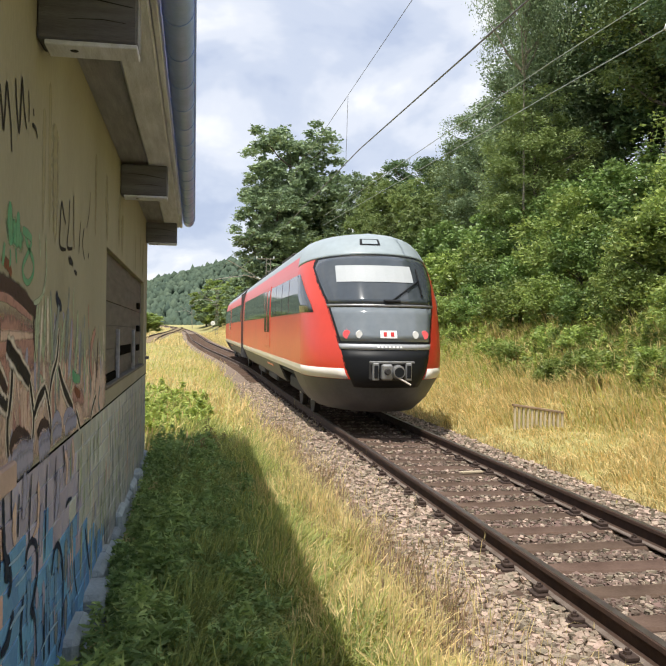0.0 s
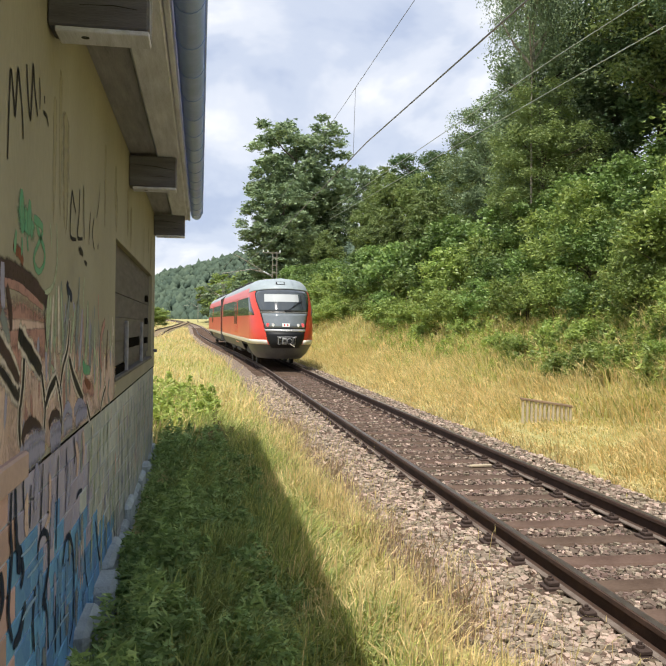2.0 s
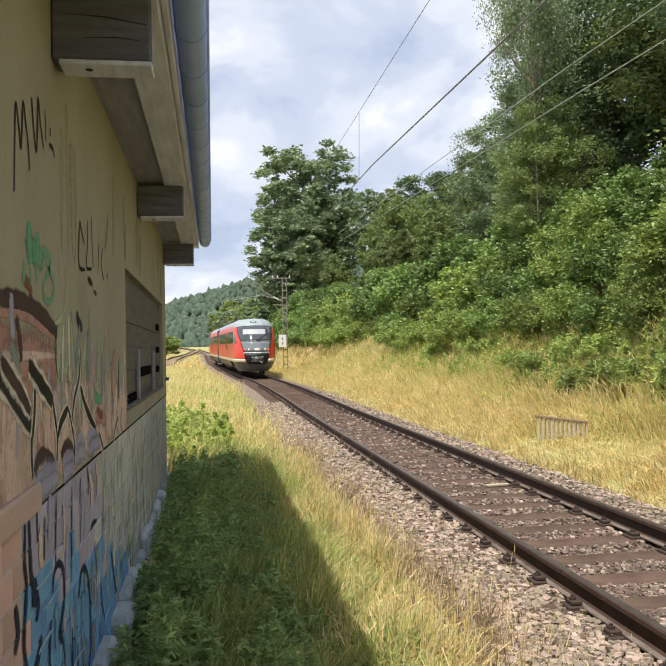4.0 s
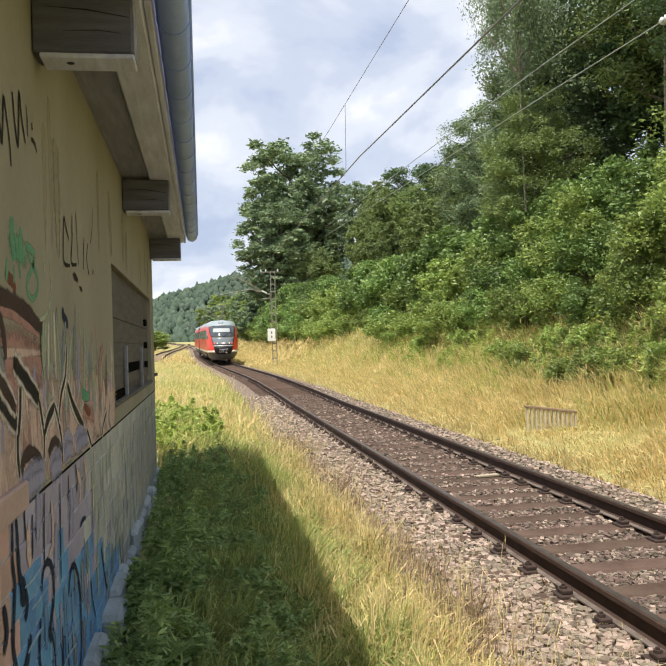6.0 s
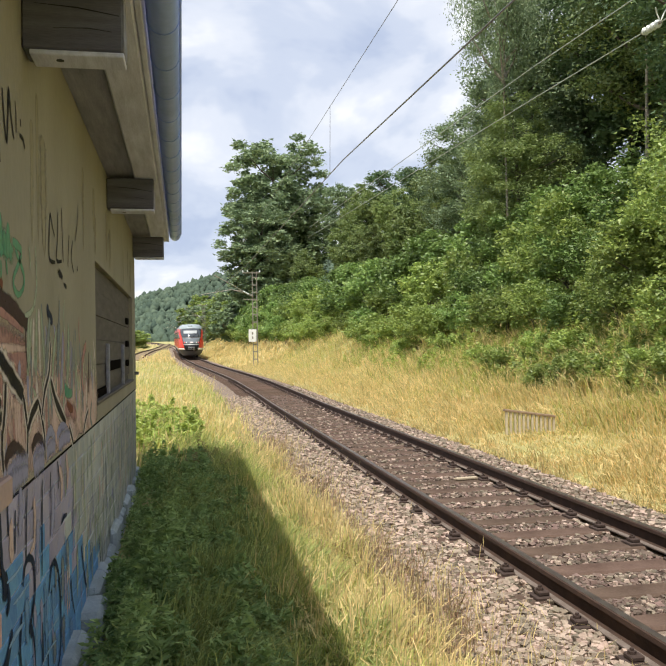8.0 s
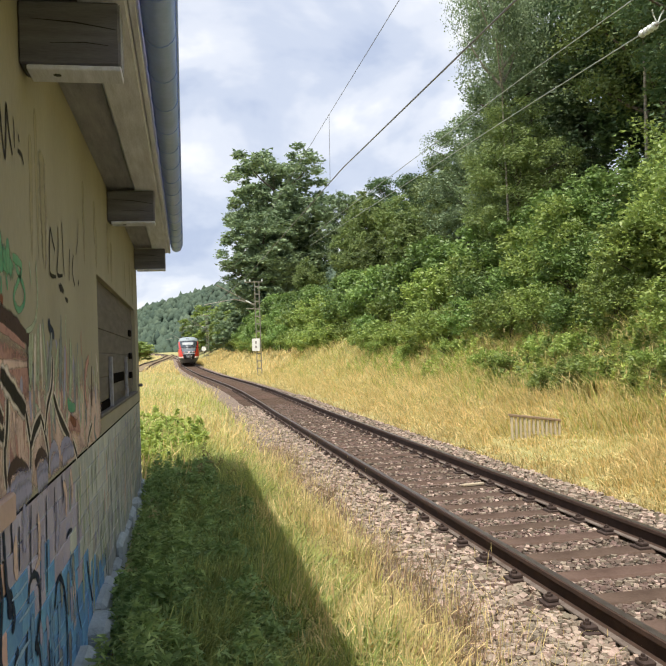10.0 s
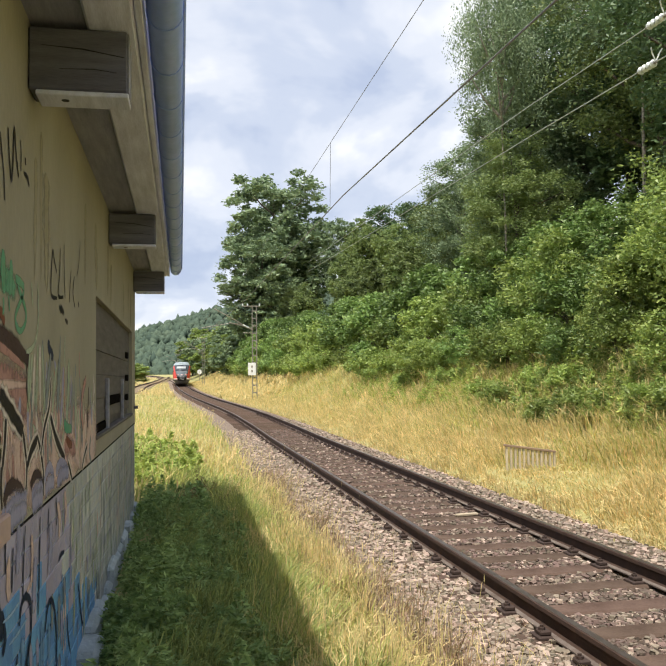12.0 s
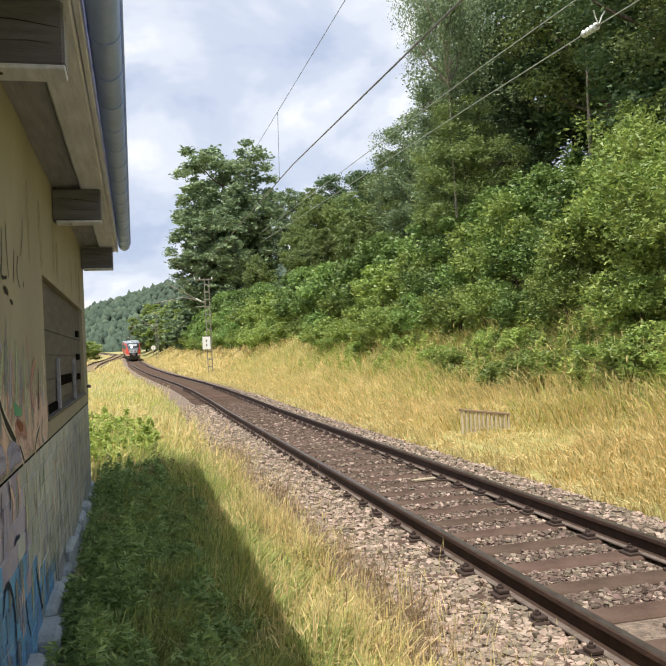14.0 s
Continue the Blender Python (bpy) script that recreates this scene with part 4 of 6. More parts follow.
    # marker tags, illegible
    ribbon([(2.673, 2.22), (2.686, 2.385), (2.705, 2.51), (2.745, 2.439), (2.769, 2.381), (2.788, 2.454), (2.808, 2.544), (2.845, 2.484), (2.877, 2.42), (2.896, 2.334)], 0.018, P_BLACK, wall, "marker_tag", top, 0.2)
    ribbon([(2.94, 2.602), (2.966, 2.502), (3.008, 2.432), (3.031, 2.533), (3.047, 2.633), (3.083, 2.547), (3.136, 2.473)], 0.02, P_BLACK, wall, "marker_tag", top, 0.2)
    ribbon([(3.162, 2.624), (3.177, 2.573), (3.176, 2.509)], 0.012, P_BLACK, wall, "marker_tag", top, 0.2)
    ribbon([(3.26, 2.583), (3.268, 2.556)], 0.02, P_BLACK, wall, "marker_tag", top, 0.2)
    ribbon([(3.242, 2.516), (3.311, 2.516), (3.346, 2.488)], 0.018, P_BLACK, wall, "marker_tag", top, 0.2)
    ribbon([(4.089, 2.244), (4.024, 2.28), (3.96, 2.327), (3.92, 2.205), (3.931, 2.115), (4.1, 2.118)], 0.02, P_BLACK, wall, "marker_tag", top, 0.2)
    ribbon([(4.203, 2.379), (4.186, 2.25), (4.142, 2.137), (4.315, 2.146)], 0.02, P_BLACK, wall, "marker_tag", top, 0.2)
    ribbon([(4.337, 2.423), (4.349, 2.283), (4.377, 2.148)], 0.016, P_BLACK, wall, "marker_tag", top, 0.2)
    ribbon([(4.61, 2.323), (4.573, 2.231), (4.554, 2.143)], 0.018, P_BLACK, wall, "marker_tag", top, 0.2)
    ribbon([(4.752, 2.308), (4.695, 2.209), (4.784, 2.131)], 0.019, P_BLACK, wall, "marker_tag", top, 0.2)
    ribbon([(5.01, 2.556), (4.966, 2.429), (4.865, 2.322)], 0.013, P_BLACK, wall, "marker_tag", top, 0.2)
    ribbon([(4.939, 2.175), (4.958, 2.157)], 0.036, P_BLACK, wall, "marker_tag", top, 0.2)
    # dark drips over the plinth
    ribbon([(2.772, 1.15), (2.764, 1.027), (2.788, 0.951), (2.762, 0.847), (2.748, 0.755), (2.809, 0.646)], 0.036, P_NAVY, PLINTH, "drip_line", low, 0.4)
    ribbon([(2.828, 1.152), (2.845, 1.034), (2.864, 0.951), (2.923, 0.901), (2.964, 0.824), (2.922, 0.793)], 0.04, P_NAVY, PLINTH, "drip_line", low, 0.4)
    ribbon([(2.89, 0.936), (2.903, 0.889), (2.889, 0.847)], 0.064, P_NAVY, PLINTH, "drip_line", low, 0.4)
    ribbon([(3.085, 1.116), (3.067, 0.962)], 0.021, P_NAVY, PLINTH, "drip_line", low, 0.4)
    ribbon([(3.315, 1.154), (3.287, 1.026), (3.276, 0.893)], 0.021, P_NAVY, PLINTH, "drip_line", low, 0.4)
    ribbon([(3.656, 1.133), (3.641, 0.932), (3.627, 0.73)], 0.021, P_NAVY, PLINTH, "drip_line", low, 0.4)
    ribbon([(3.215, 0.802), (3.25, 0.867), (3.337, 0.881), (3.438, 0.824), (3.455, 0.703), (3.369, 0.618), (3.423, 0.527), (3.468, 0.361)], 0.032, P_NAVY, PLINTH, "drip_line", low, 0.4)
    ribbon([(3.803, 0.605), (3.877, 0.696), (3.977, 0.698), (4.094, 0.605), (4.145, 0.444), (4.127, 0.241), (4.017, 0.175)], 0.032, P_NAVY, PLINTH, "drip_line", low, 0.4)
    ribbon([(3.181, 0.712), (3.147, 0.597), (3.177, 0.466)], 0.032, P_NAVY, PLINTH, "drip_line", low, 0.4)
    ribbon([(3.623, 0.533), (3.64, 0.28)], 0.032, P_NAVY, PLINTH, "drip_line", low, 0.4)
    ribbon([(3.333, 0.63), (3.386, 0.561)], 0.056, P_NAVY, PLINTH, "drip_line", low, 0.4)
    ribbon([(3.012, 0.709), (2.926, 0.635), (2.821, 0.627)], 0.048, P_NAVY, PLINTH, "drip_line", low, 0.4)
    ribbon([(2.636, 0.927), (2.668, 0.837), (2.623, 0.787)], 0.04, P_NAVY, PLINTH, "drip_line", low, 0.4)
    ribbon([(4.972, 0.536), (5.133, 0.306), (5.218, 0.227)], 0.032, P_NAVY, PLINTH, "drip_line", low, 0.4)
    ribbon([(4.196, 0.828), (4.284, 0.846), (4.391, 0.836)], 0.024, P_NAVY, PLINTH, "drip_line", low, 0.4)
    ribbon([(5.997, 0.388), (6.05, 0.221), (6.109, 0.151)], 0.024, P_NAVY, PLINTH, "drip_line", low, 0.4)
    ribbon([(4.512, 0.49), (4.559, 0.362), (4.66, 0.237)], 0.024, P_NAVY, PLINTH, "drip_line", low, 0.4)
    ribbon([(2.948, 1.173), (2.96, 1.051)], 0.016, P_NAVY, PLINTH, "drip_line", low, 0.4)
    ribbon([(3.886, 1.135), (3.859, 1.022)], 0.02, P_NAVY, PLINTH, "drip_line", low, 0.4)
    ribbon([(4.092, 1.156), (4.132, 1.077), (4.116, 1.017)], 0.024, P_NAVY, PLINTH, "drip_line", low, 0.4)
    ribbon([(3.753, 0.415), (3.773, 0.255)], 0.024, P_NAVY, PLINTH, "drip_line", low, 0.4)
    ribbon([(2.954, 0.666), (3.063, 0.673), (3.221, 0.667)], 0.02, P_SKY, PLINTH, "paint_run", low, 0.7)
    ribbon([(3.028, 0.792), (3.182, 0.784), (3.372, 0.787)], 0.014, P_SKY, PLINTH, "paint_run", low, 0.7)
    ribbon([(3.753, 0.433), (3.933, 0.421), (4.103, 0.405)], 0.014, P_SKY, PLINTH, "paint_run", low, 0.7)
    ribbon([(3.537, 0.348), (3.752, 0.358), (3.994, 0.329)], 0.014, P_SKY, PLINTH, "paint_run", low, 0.7)
    ribbon([(2.923, 0.898), (3.066, 0.888), (3.225, 0.893)], 0.014, P_SKY, PLINTH, "paint_run", low, 0.7)
    ribbon([(3.355, 0.893), (3.43, 0.906), (3.527, 0.922)], 0.025, P_PINK, PLINTH, "paint_run", low, 0.7)
    ribbon([(3.018, 1.099), (3.002, 1.011), (3.03, 0.944)], 0.06, P_PINK, PLINTH, "paint_run", low, 0.7)
    ribbon([(3.452, 1.096), (3.47, 1.005), (3.448, 0.887)], 0.05, P_PINK, PLINTH, "paint_run", low, 0.7)
    ribbon([(4.146, 1.117), (4.23, 1.04), (4.199, 0.938)], 0.07, P_PINK, PLINTH, "paint_run", low, 0.7)
    ribbon([(4.383, 1.149), (4.444, 1.051), (4.41, 0.966)], 0.06, P_PINK, PLINTH, "paint_run", low, 0.7)
    ribbon([(3.172, 1.179), (3.187, 1.096), (3.153, 1.007)], 0.08, P_LILAC, PLINTH, "paint_run", low, 0.7)
    ribbon([(3.946, 1.066), (3.944, 0.946), (3.88, 0.841)], 0.1, P_LILAC, PLINTH, "paint_run", low, 0.7)
    ribbon([(3.549, 0.988), (3.527, 0.886), (3.505, 0.767)], 0.09, P_LILAC, PLINTH, "paint_run", low, 0.7)


graffiti()


# ---- train ----
def half_width(z):
    return 0.955 * float(np.interp(z, [0.25, 0.5, 0.95, 1.4, 2.3, 2.9, 3.2, 3.42, 3.58, 3.68, 3.74, 3.76], [0.98, 1.19, 1.40, 1.415, 1.415, 1.38, 1.32, 1.24, 1.12, 0.95, 0.68, 0.0]))


def nose_y(z):
    return float(np.interp(z, [0.25, 0.45, 0.9, 1.3, 1.6, 2.1, 2.6, 3.1, 3.4, 3.6, 3.72, 3.76], [-0.25, -0.5, -0.73, -0.71, -0.61, -0.39, -0.09, 0.27, 0.53, 0.75, 1.0, 1.25]))


def on_nose(u, z, out=0.0):
    """The nose's surface: u from -1 to 1 across."""
    hw = half_width(z)
    x = math.sin(u * math.pi / 2) * hw
    y = nose_y(z) + (1.7 + 0.1 * max(0, 2 - z)) * (1 - math.cos(u * math.pi / 2)) ** 1.1
    n = Vector((u * 0.8, -1, 0.35 if z > 1.5 else 0)).normalized()
    return Vector((x, y, z)) + n * out


def nose_patch(u_left, u_right, z0, z1, out=0.0, nu=10, nz=10, bow=0.0):
    """A panel of the nose; a bowed one droops towards the sides along its edge under the roof."""
    bm = bmesh.new()
    drop = lambda u, z: z - bow * u * u * float(np.interp(z, [2.6, 3.2, 3.76], [0, 1, 0]))
    g = []
    for j in range(nz + 1):
        z = z0 + (z1 - z0) * j / nz
        a, b = u_left(z), u_right(z)
        g.append([bm.verts.new(on_nose(a + (b - a) * i / nu, drop(a + (b - a) * i / nu, z), out)) for i in range(nu + 1)])
    for j in range(nz):
        for i in range(nu):
            bm.faces.new((g[j][i], g[j][i + 1], g[j + 1][i + 1], g[j + 1][i]))
    if out:
        e = bmesh.ops.extrude_face_region(bm, geom=bm.faces[:])
        bmesh.ops.translate(bm, vec=(0, 0.04, 0), verts=[v for v in e["geom"] if isinstance(v, bmesh.types.BMVert)])
    return bm


def side_patch(side, y0, y1, z0, z1, out=0.0, thick=0.02, nz=4):
    """A panel on the flank between y0 and y1 (numbers or functions of z)."""
    bm = bmesh.new()
    f0 = y0 if callable(y0) else (lambda z: y0)
    f1 = y1 if callable(y1) else (lambda z: y1)
    rows = []
    for j in range(nz + 1):
        z = z0 + (z1 - z0) * j / nz
        x = side * (half_width(z) + out)
        rows.append([bm.verts.new((x, f0(z), z)), bm.verts.new((x, f1(z), z)), bm.verts.new((x - side * thick, f1(z), z)), bm.verts.new((x - side * thick, f0(z), z))])
    for p, q in zip(rows, rows[1:]):
        for k in range(4):
            bm.faces.new((p[k], p[(k + 1) % 4], q[(k + 1) % 4], q[k]))
    bm.faces.new(rows[0])
    bm.faces.new(rows[-1])
    return bm


def nose_edge(z):
    return on_nose(1, z).y - 0.01


def build_car(train):
    """One half of the train: nose at y = 0, joint at y = 20.4."""
    made = []
    L = 20.4

    def add(name, bm, material, parent=None, label="", smooth=False):
        ob = part(name, bm, material, parent or train, label, smooth)
        if parent is None:
            made.append(ob)
        return ob

    full = lambda z: 1.0
    neg = lambda z: -1.0
    glass_u = lambda z: float(np.interp(z, [0.6, 0.9, 1.5, 2.05, 2.6, 3.0, 3.2], [0.29, 0.34, 0.43, 0.52, 0.62, 0.67, 0.62]))
    nglass = lambda z: -glass_u(z)
    # shell of the nose
    add("skirt", nose_patch(neg, full, 0.25, 0.86, 0, 16, 5), SKIRT, label="grey lower nose skirt", smooth=True)
    add("nose_flank", nose_patch(neg, nglass, 0.865, 3.3, 0, 6, 16), RED, label="red nose flank", smooth=True)
    add("nose_flank", nose_patch(glass_u, full, 0.865, 3.3, 0, 6, 16), RED, label="red nose flank", smooth=True)
    add("nose_core", nose_patch(lambda z: -glass_u(z) - 0.01, lambda z: glass_u(z) + 0.01, 0.86, 3.3, 0, 12, 14), BLACK, smooth=True)
    add("roof_cap", nose_patch(neg, full, 3.22, 3.76, 0.008, 20, 10, 0.2), ROOFGREY, label="light grey roof cap over the windscreen", smooth=True)
    add("roof_hatch", nose_patch(lambda z: -0.16, lambda z: 0.05, 3.43, 3.57, 0.02, 3, 2), BLACK, label="small dark roof marker light window")
    add("hatch_pane", nose_patch(lambda z: -0.135, lambda z: 0.025, 3.45, 3.55, 0.03, 3, 2), ROOFGREY)
    screen = add("windscreen", nose_patch(lambda z: -glass_u(z) + 0.03, lambda z: glass_u(z) - 0.03, 2.09, 3.18, 0.012, 12, 10, 0.2), DARKGLASS, label="large dark windscreen with sky reflection in its colour", smooth=True)
    add("sun_blind", nose_patch(lambda z: -0.41, lambda z: 0.30, 2.57, 2.95, 0.022, 8, 3), BLIND, screen, "white pulled down sun blind")
    wip = tube([on_nose(0.05, 2.14, 0.05), on_nose(0.22, 2.42, 0.05), on_nose(0.36, 2.62, 0.05)], 0.016, 6)
    tube([on_nose(0.36, 2.28, 0.05), on_nose(0.36, 2.9, 0.05)], 0.018, 6, wip)
    tube([on_nose(-0.02, 2.13, 0.045), on_nose(0.12, 2.13, 0.045)], 0.04, 6, wip)
    add("wiper", wip, BLACK, screen)
    add("trim_band", nose_patch(lambda z: -glass_u(z) - 0.005, lambda z: glass_u(z) + 0.005, 2.03, 2.075, 0.02, 12, 1), STEEL, label="thin silver trim band", smooth=True)
    panel = add("lamp_panel", nose_patch(lambda z: -glass_u(z) + 0.025, lambda z: glass_u(z) - 0.025, 1.50, 2.02, 0.012, 12, 5), LAMPGLASS, label="glossy lamp cover panel, greyed by a painted sky reflection", smooth=True)
    for u in (-0.35, 0.35):
        # headlamps take white paint in place of sun glare on the lens
        for du, m, nm, rr in ((0.0, TAIL, "tail_lamp", 0.072), (-0.105 * np.sign(u), WHITE, "headlamp", 0.062)):
            c = on_nose(u + du, 1.60, 0.02)
            add(nm, tube([c + Vector((0, 0.02, 0)), c + Vector((0, -0.012, 0))], [rr, rr * 0.92], 16), m, panel, "glowing red tail lamp" if m is TAIL else "round headlamp, white for the glare on its lens")
    mark = add("operator_mark", nose_patch(lambda z: -0.07, lambda z: 0.07, 1.545, 1.66, 0.03, 2, 1), WHITE, panel, "white plate with red bars")
    for k in (-1, 1):
        add("mark_bar", nose_patch(lambda z: k * 0.03 - 0.014, lambda z: k * 0.03 + 0.014, 1.57, 1.635, 0.037, 1, 1), SIGNRED, mark)
    add("trim_band", nose_patch(lambda z: -glass_u(z) - 0.004, lambda z: glass_u(z) + 0.004, 1.37, 1.46, 0.016, 12, 1), SILVER, label="silver band over the buffer panel", smooth=True)
    for k in range(7):
        add("number_bar", nose_patch(lambda z, k=k: -0.10 + k * 0.032, lambda z, k=k: -0.082 + k * 0.032, 1.40, 1.43, 0.024, 1, 1), WHITE)
    add("buffer_panel", nose_patch(lambda z: -glass_u(z), lambda z: glass_u(z), 0.72, 1.355, 0.01, 12, 5), BLACK, label="black buffer panel", smooth=True)
    cup = add("coupler", box(-0.36, 0.36, -0.86, -0.6, 0.86, 1.17, 0.03), UNDER, label="automatic centre coupler")
    add("coupler_head", box(-0.2, 0.0, -1.0, -0.85, 0.88, 1.15, 0.03), STEEL, cup)
    add("coupler_cone", tube([(0.1, -0.85, 1.02), (0.1, -0.97, 1.02), (0.1, -1.03, 1.02)], [0.125, 0.12, 0.10], 18), STEEL, cup)
    add("coupler_socket", tube([(0.1, -1.032, 1.02), (0.1, -1.038, 1.02)], [0.085, 0.08], 18), BLACK, cup)
    add("coupler_pin", tube([(-0.1, -1.0, 1.03), (-0.1, -1.06, 1.03)], [0.06, 0.045], 14), UNDER, cup)
    for x in (-0.29, 0.29):
        add("contact_box", box(x - 0.055, x + 0.055, -0.95, -0.85, 0.87, 1.17, 0.015), STEEL, cup)
        add("contact_cover", box(x - 0.035, x + 0.035, -0.962, -0.951, 0.91, 1.13, 0.008), BLACK, cup)
    add("coupler_bar", box(-0.4, 0.4, -0.93, -0.86, 1.165, 1.195, 0.006), STEEL, cup)
    add("coupler_lever", tube([(0.08, -1.0, 0.93), (0.3, -1.04, 0.80)], 0.018, 6), CREAM, cup)
    for s in (-1, 1):
        add("nose_stripe", nose_patch((lambda z: -1.0) if s < 0 else (lambda z: glass_u(z) + 0.02), (lambda z: -glass_u(z) - 0.02) if s < 0 else (lambda z: 1.0), 0.87, 1.06, 0.006, 6, 2), CREAM, label="cream stripe round the nose", smooth=True)
        # flanks
        add("side_skirt", side_patch(s, nose_edge, 2.6, 0.27, 0.865, 0.0, 0.05), SKIRT)
        add("side_skirt", side_patch(s, 5.6, L, 0.42, 0.865, 0.0, 0.05), SKIRT)
        add("side_stripe", side_patch(s, nose_edge, L, 0.87, 1.06, 0.004, 0.04), CREAM, label="cream stripe along the side")
        add("side_panel", side_patch(s, nose_edge, L, 1.06, 1.88, 0.0, 0.05), RED, label="red side panel")
        add("window_band", side_patch(s, lambda z: nose_edge(z) - 0.0, L, 1.88, 2.86, 0.0, 0.05), RED, label="red window band")
        add("side_panel", side_patch(s, nose_edge, L, 2.86, 3.3, 0.0, 0.05), RED, label="red upper side panel")
        add("cab_window", side_patch(s, lambda z: nose_edge(z) + 0.02, 3.1, 1.95, 2.82, 0.008, 0.03), DARKGLASS, label="slanted dark cab side window")
        lean = lambda z: float(np.interp(z, [1.95, 2.82], [0.69, 0.9]))
        add("cab_window", nose_patch((lambda z: -1.0) if s < 0 else lean, (lambda z: -lean(z)) if s < 0 else (lambda z: 1.0), 1.95, 2.82, 0.008, 4, 6), DARKGLASS, label="slanted dark cab side window", smooth=True)
        for y in (3.18, 4.62, 6.06, 9.4, 10.84, 12.28, 13.72, 15.16, 16.6, 18.04):
            add("side_window", side_patch(s, y, y + 1.36, 1.95, 2.82, 0.008, 0.03), DARKGLASS, label="dark side window")
        for y in (7.55, 8.46):
            door = add("door_leaf", side_patch(s, y, y + 0.88, 0.72, 2.9, 0.014, 0.04), RED, label="red sliding door leaf")
            add("door_window", side_patch(s, y + 0.12, y + 0.76, 1.6, 2.78, 0.02, 0.02), DARKGLASS, door)
    # roof
    bm = bmesh.new()
    zs = [3.3, 3.42, 3.52, 3.6, 3.66, 3.71, 3.74, 3.76]
    prof = [(-half_width(z), z) for z in zs] + [(half_width(z), z) for z in zs[-2::-1]]
    rows = [[bm.verts.new((x, (on_nose(1, z).y - 0.02) if k == 0 else L, z)) for x, z in prof] for k in range(2)]
    for i in range(len(prof) - 1):
        bm.faces.new((rows[0][i], rows[0][i + 1], rows[1][i + 1], rows[1][i]))
    add("roof", bm, ROOFGREY, label="light grey roof", smooth=True)
    for y in (6.0, 10.5, 15.0):
        add("roof_box", box(-0.95, 0.95, y, y + 2.6, 3.55, 3.81, 0.06), UNDER, label="dark roof equipment box")
    add("end_wall", box(-1.38, 1.38, L - 0.05, L, 0.5, 3.3), SKIRT)
    add("floor", box(-1.2, 1.2, 1.2, L - 0.06, 0.75, 0.95), UNDER)
    for y in (3.0, 4.9, 17.0):
        for x in (-0.75, 0.75):
            w = add("wheel", tube([(x - 0.065, y, 0.385), (x + 0.065, y, 0.385)], 0.383, 24), UNDER, label="dark steel wheel")
            add("hub", tube([(x - 0.09, y, 0.385), (x + 0.09, y, 0.385)], 0.12, 12), STEEL, w)
    for x in (-0.95, 0.95):
        add("bogie_frame", box(x - 0.08, x + 0.08, 2.5, 5.4, 0.4, 0.72, 0.05), UNDER)
    for y in (8.0, 12.0):
        add("engine_box", box(-1.1, 1.1, y, y + 2.6, 0.35, 0.74, 0.05), UNDER)
    # the face sits high on the nose
    for ob in made:
        for o in [ob] + list(ob.children_recursive):
            if o.name.split(".")[0] not in ("wheel", "hub", "bogie_frame", "engine_box"):
                z = np.array([v.co.z for v in o.data.vertices])
                for v, h in zip(o.data.vertices, np.interp(z, [0.25, 0.72, 1.06, 1.5, 2.07, 3.18, 3.76, 4.0], [0.34, 0.80, 1.13, 1.61, 2.27, 3.2, 3.73, 3.9])):
                    v.co.z = h
    return made


def train():
    t = empty("train", label="red diesel railcar with grey roof leaving along the track", category="train")
    first = build_car(t)
    # the other half, turned round
    turn = Matrix.Translation((0, 41.7, 0)) @ Matrix.Rotation(math.pi, 4, "Z")
    for ob in first:
        c = copy_thing(ob, turn @ ob.matrix_basis)
        c.parent = t
    part("gangway_bellows", box(-1.3, 1.3, 20.4, 21.3, 0.7, 3.45, 0.1), UNDER, t, "dark folded gangway bellows")
    return t


TRAIN = train()


# ---- line equipment ----
def lattice_mast(m, height, arm=True, label="grey lattice catenary mast with cantilever arm"):
    """A slim lattice mast of four angle legs with battens; its arm reaches to -x."""
    o = empty("catenary_mast", m, label=label, category="mast", group="masts along the track")
    for sx in (-0.16, 0.16):
        for sy in (-0.09, 0.09):
            part("leg", box(sx - 0.025, sx + 0.025, sy - 0.025, sy + 0.025, -0.5, height), GALV, o)
    z = 0.1
    while z < height:
        part("batten", box(-0.185, 0.185, -0.12, -0.115, z, z + 0.09), GALV, o)
        z += 0.55
    if arm:
        part("arm", tube([(-0.1, 0, 5.3), (-1.8, 0, 6.3), (-2.98, 0, 6.95)], 0.035, 6), GALV, o)
        part("arm", tube([(-0.1, 0, 5.45), (-0.8, 0, 5.62), (-1.85, 0, 5.9)], 0.03, 6), GALV, o)
        part("steady_arm", tube([(-0.8, 0, 5.75), (-1.8, 0, 5.85), (-3.9, 0, 5.5)], 0.024, 6), GALV, o)
        part("stay", tube([(-0.1, 0, 5.1), (-0.85, 0, 5.15)], 0.03, 6), GALV, o)
        part("insulator", tube([(-0.45, 0, 5.52), (-0.85, 0, 5.74)], 0.06, 10), PORCELAIN, o)
    part("top_bracket", box(-0.9, 0.45, -0.03, 0.03, height - 0.12, height - 0.05), GALV, o)
    for x in (-0.85, -0.5, 0.4):
        part("top_insulator", tube([(x, 0, height - 0.05), (x, 0, height + 0.12)], [0.06, 0.04], 8), PORCELAIN, o)
    return o


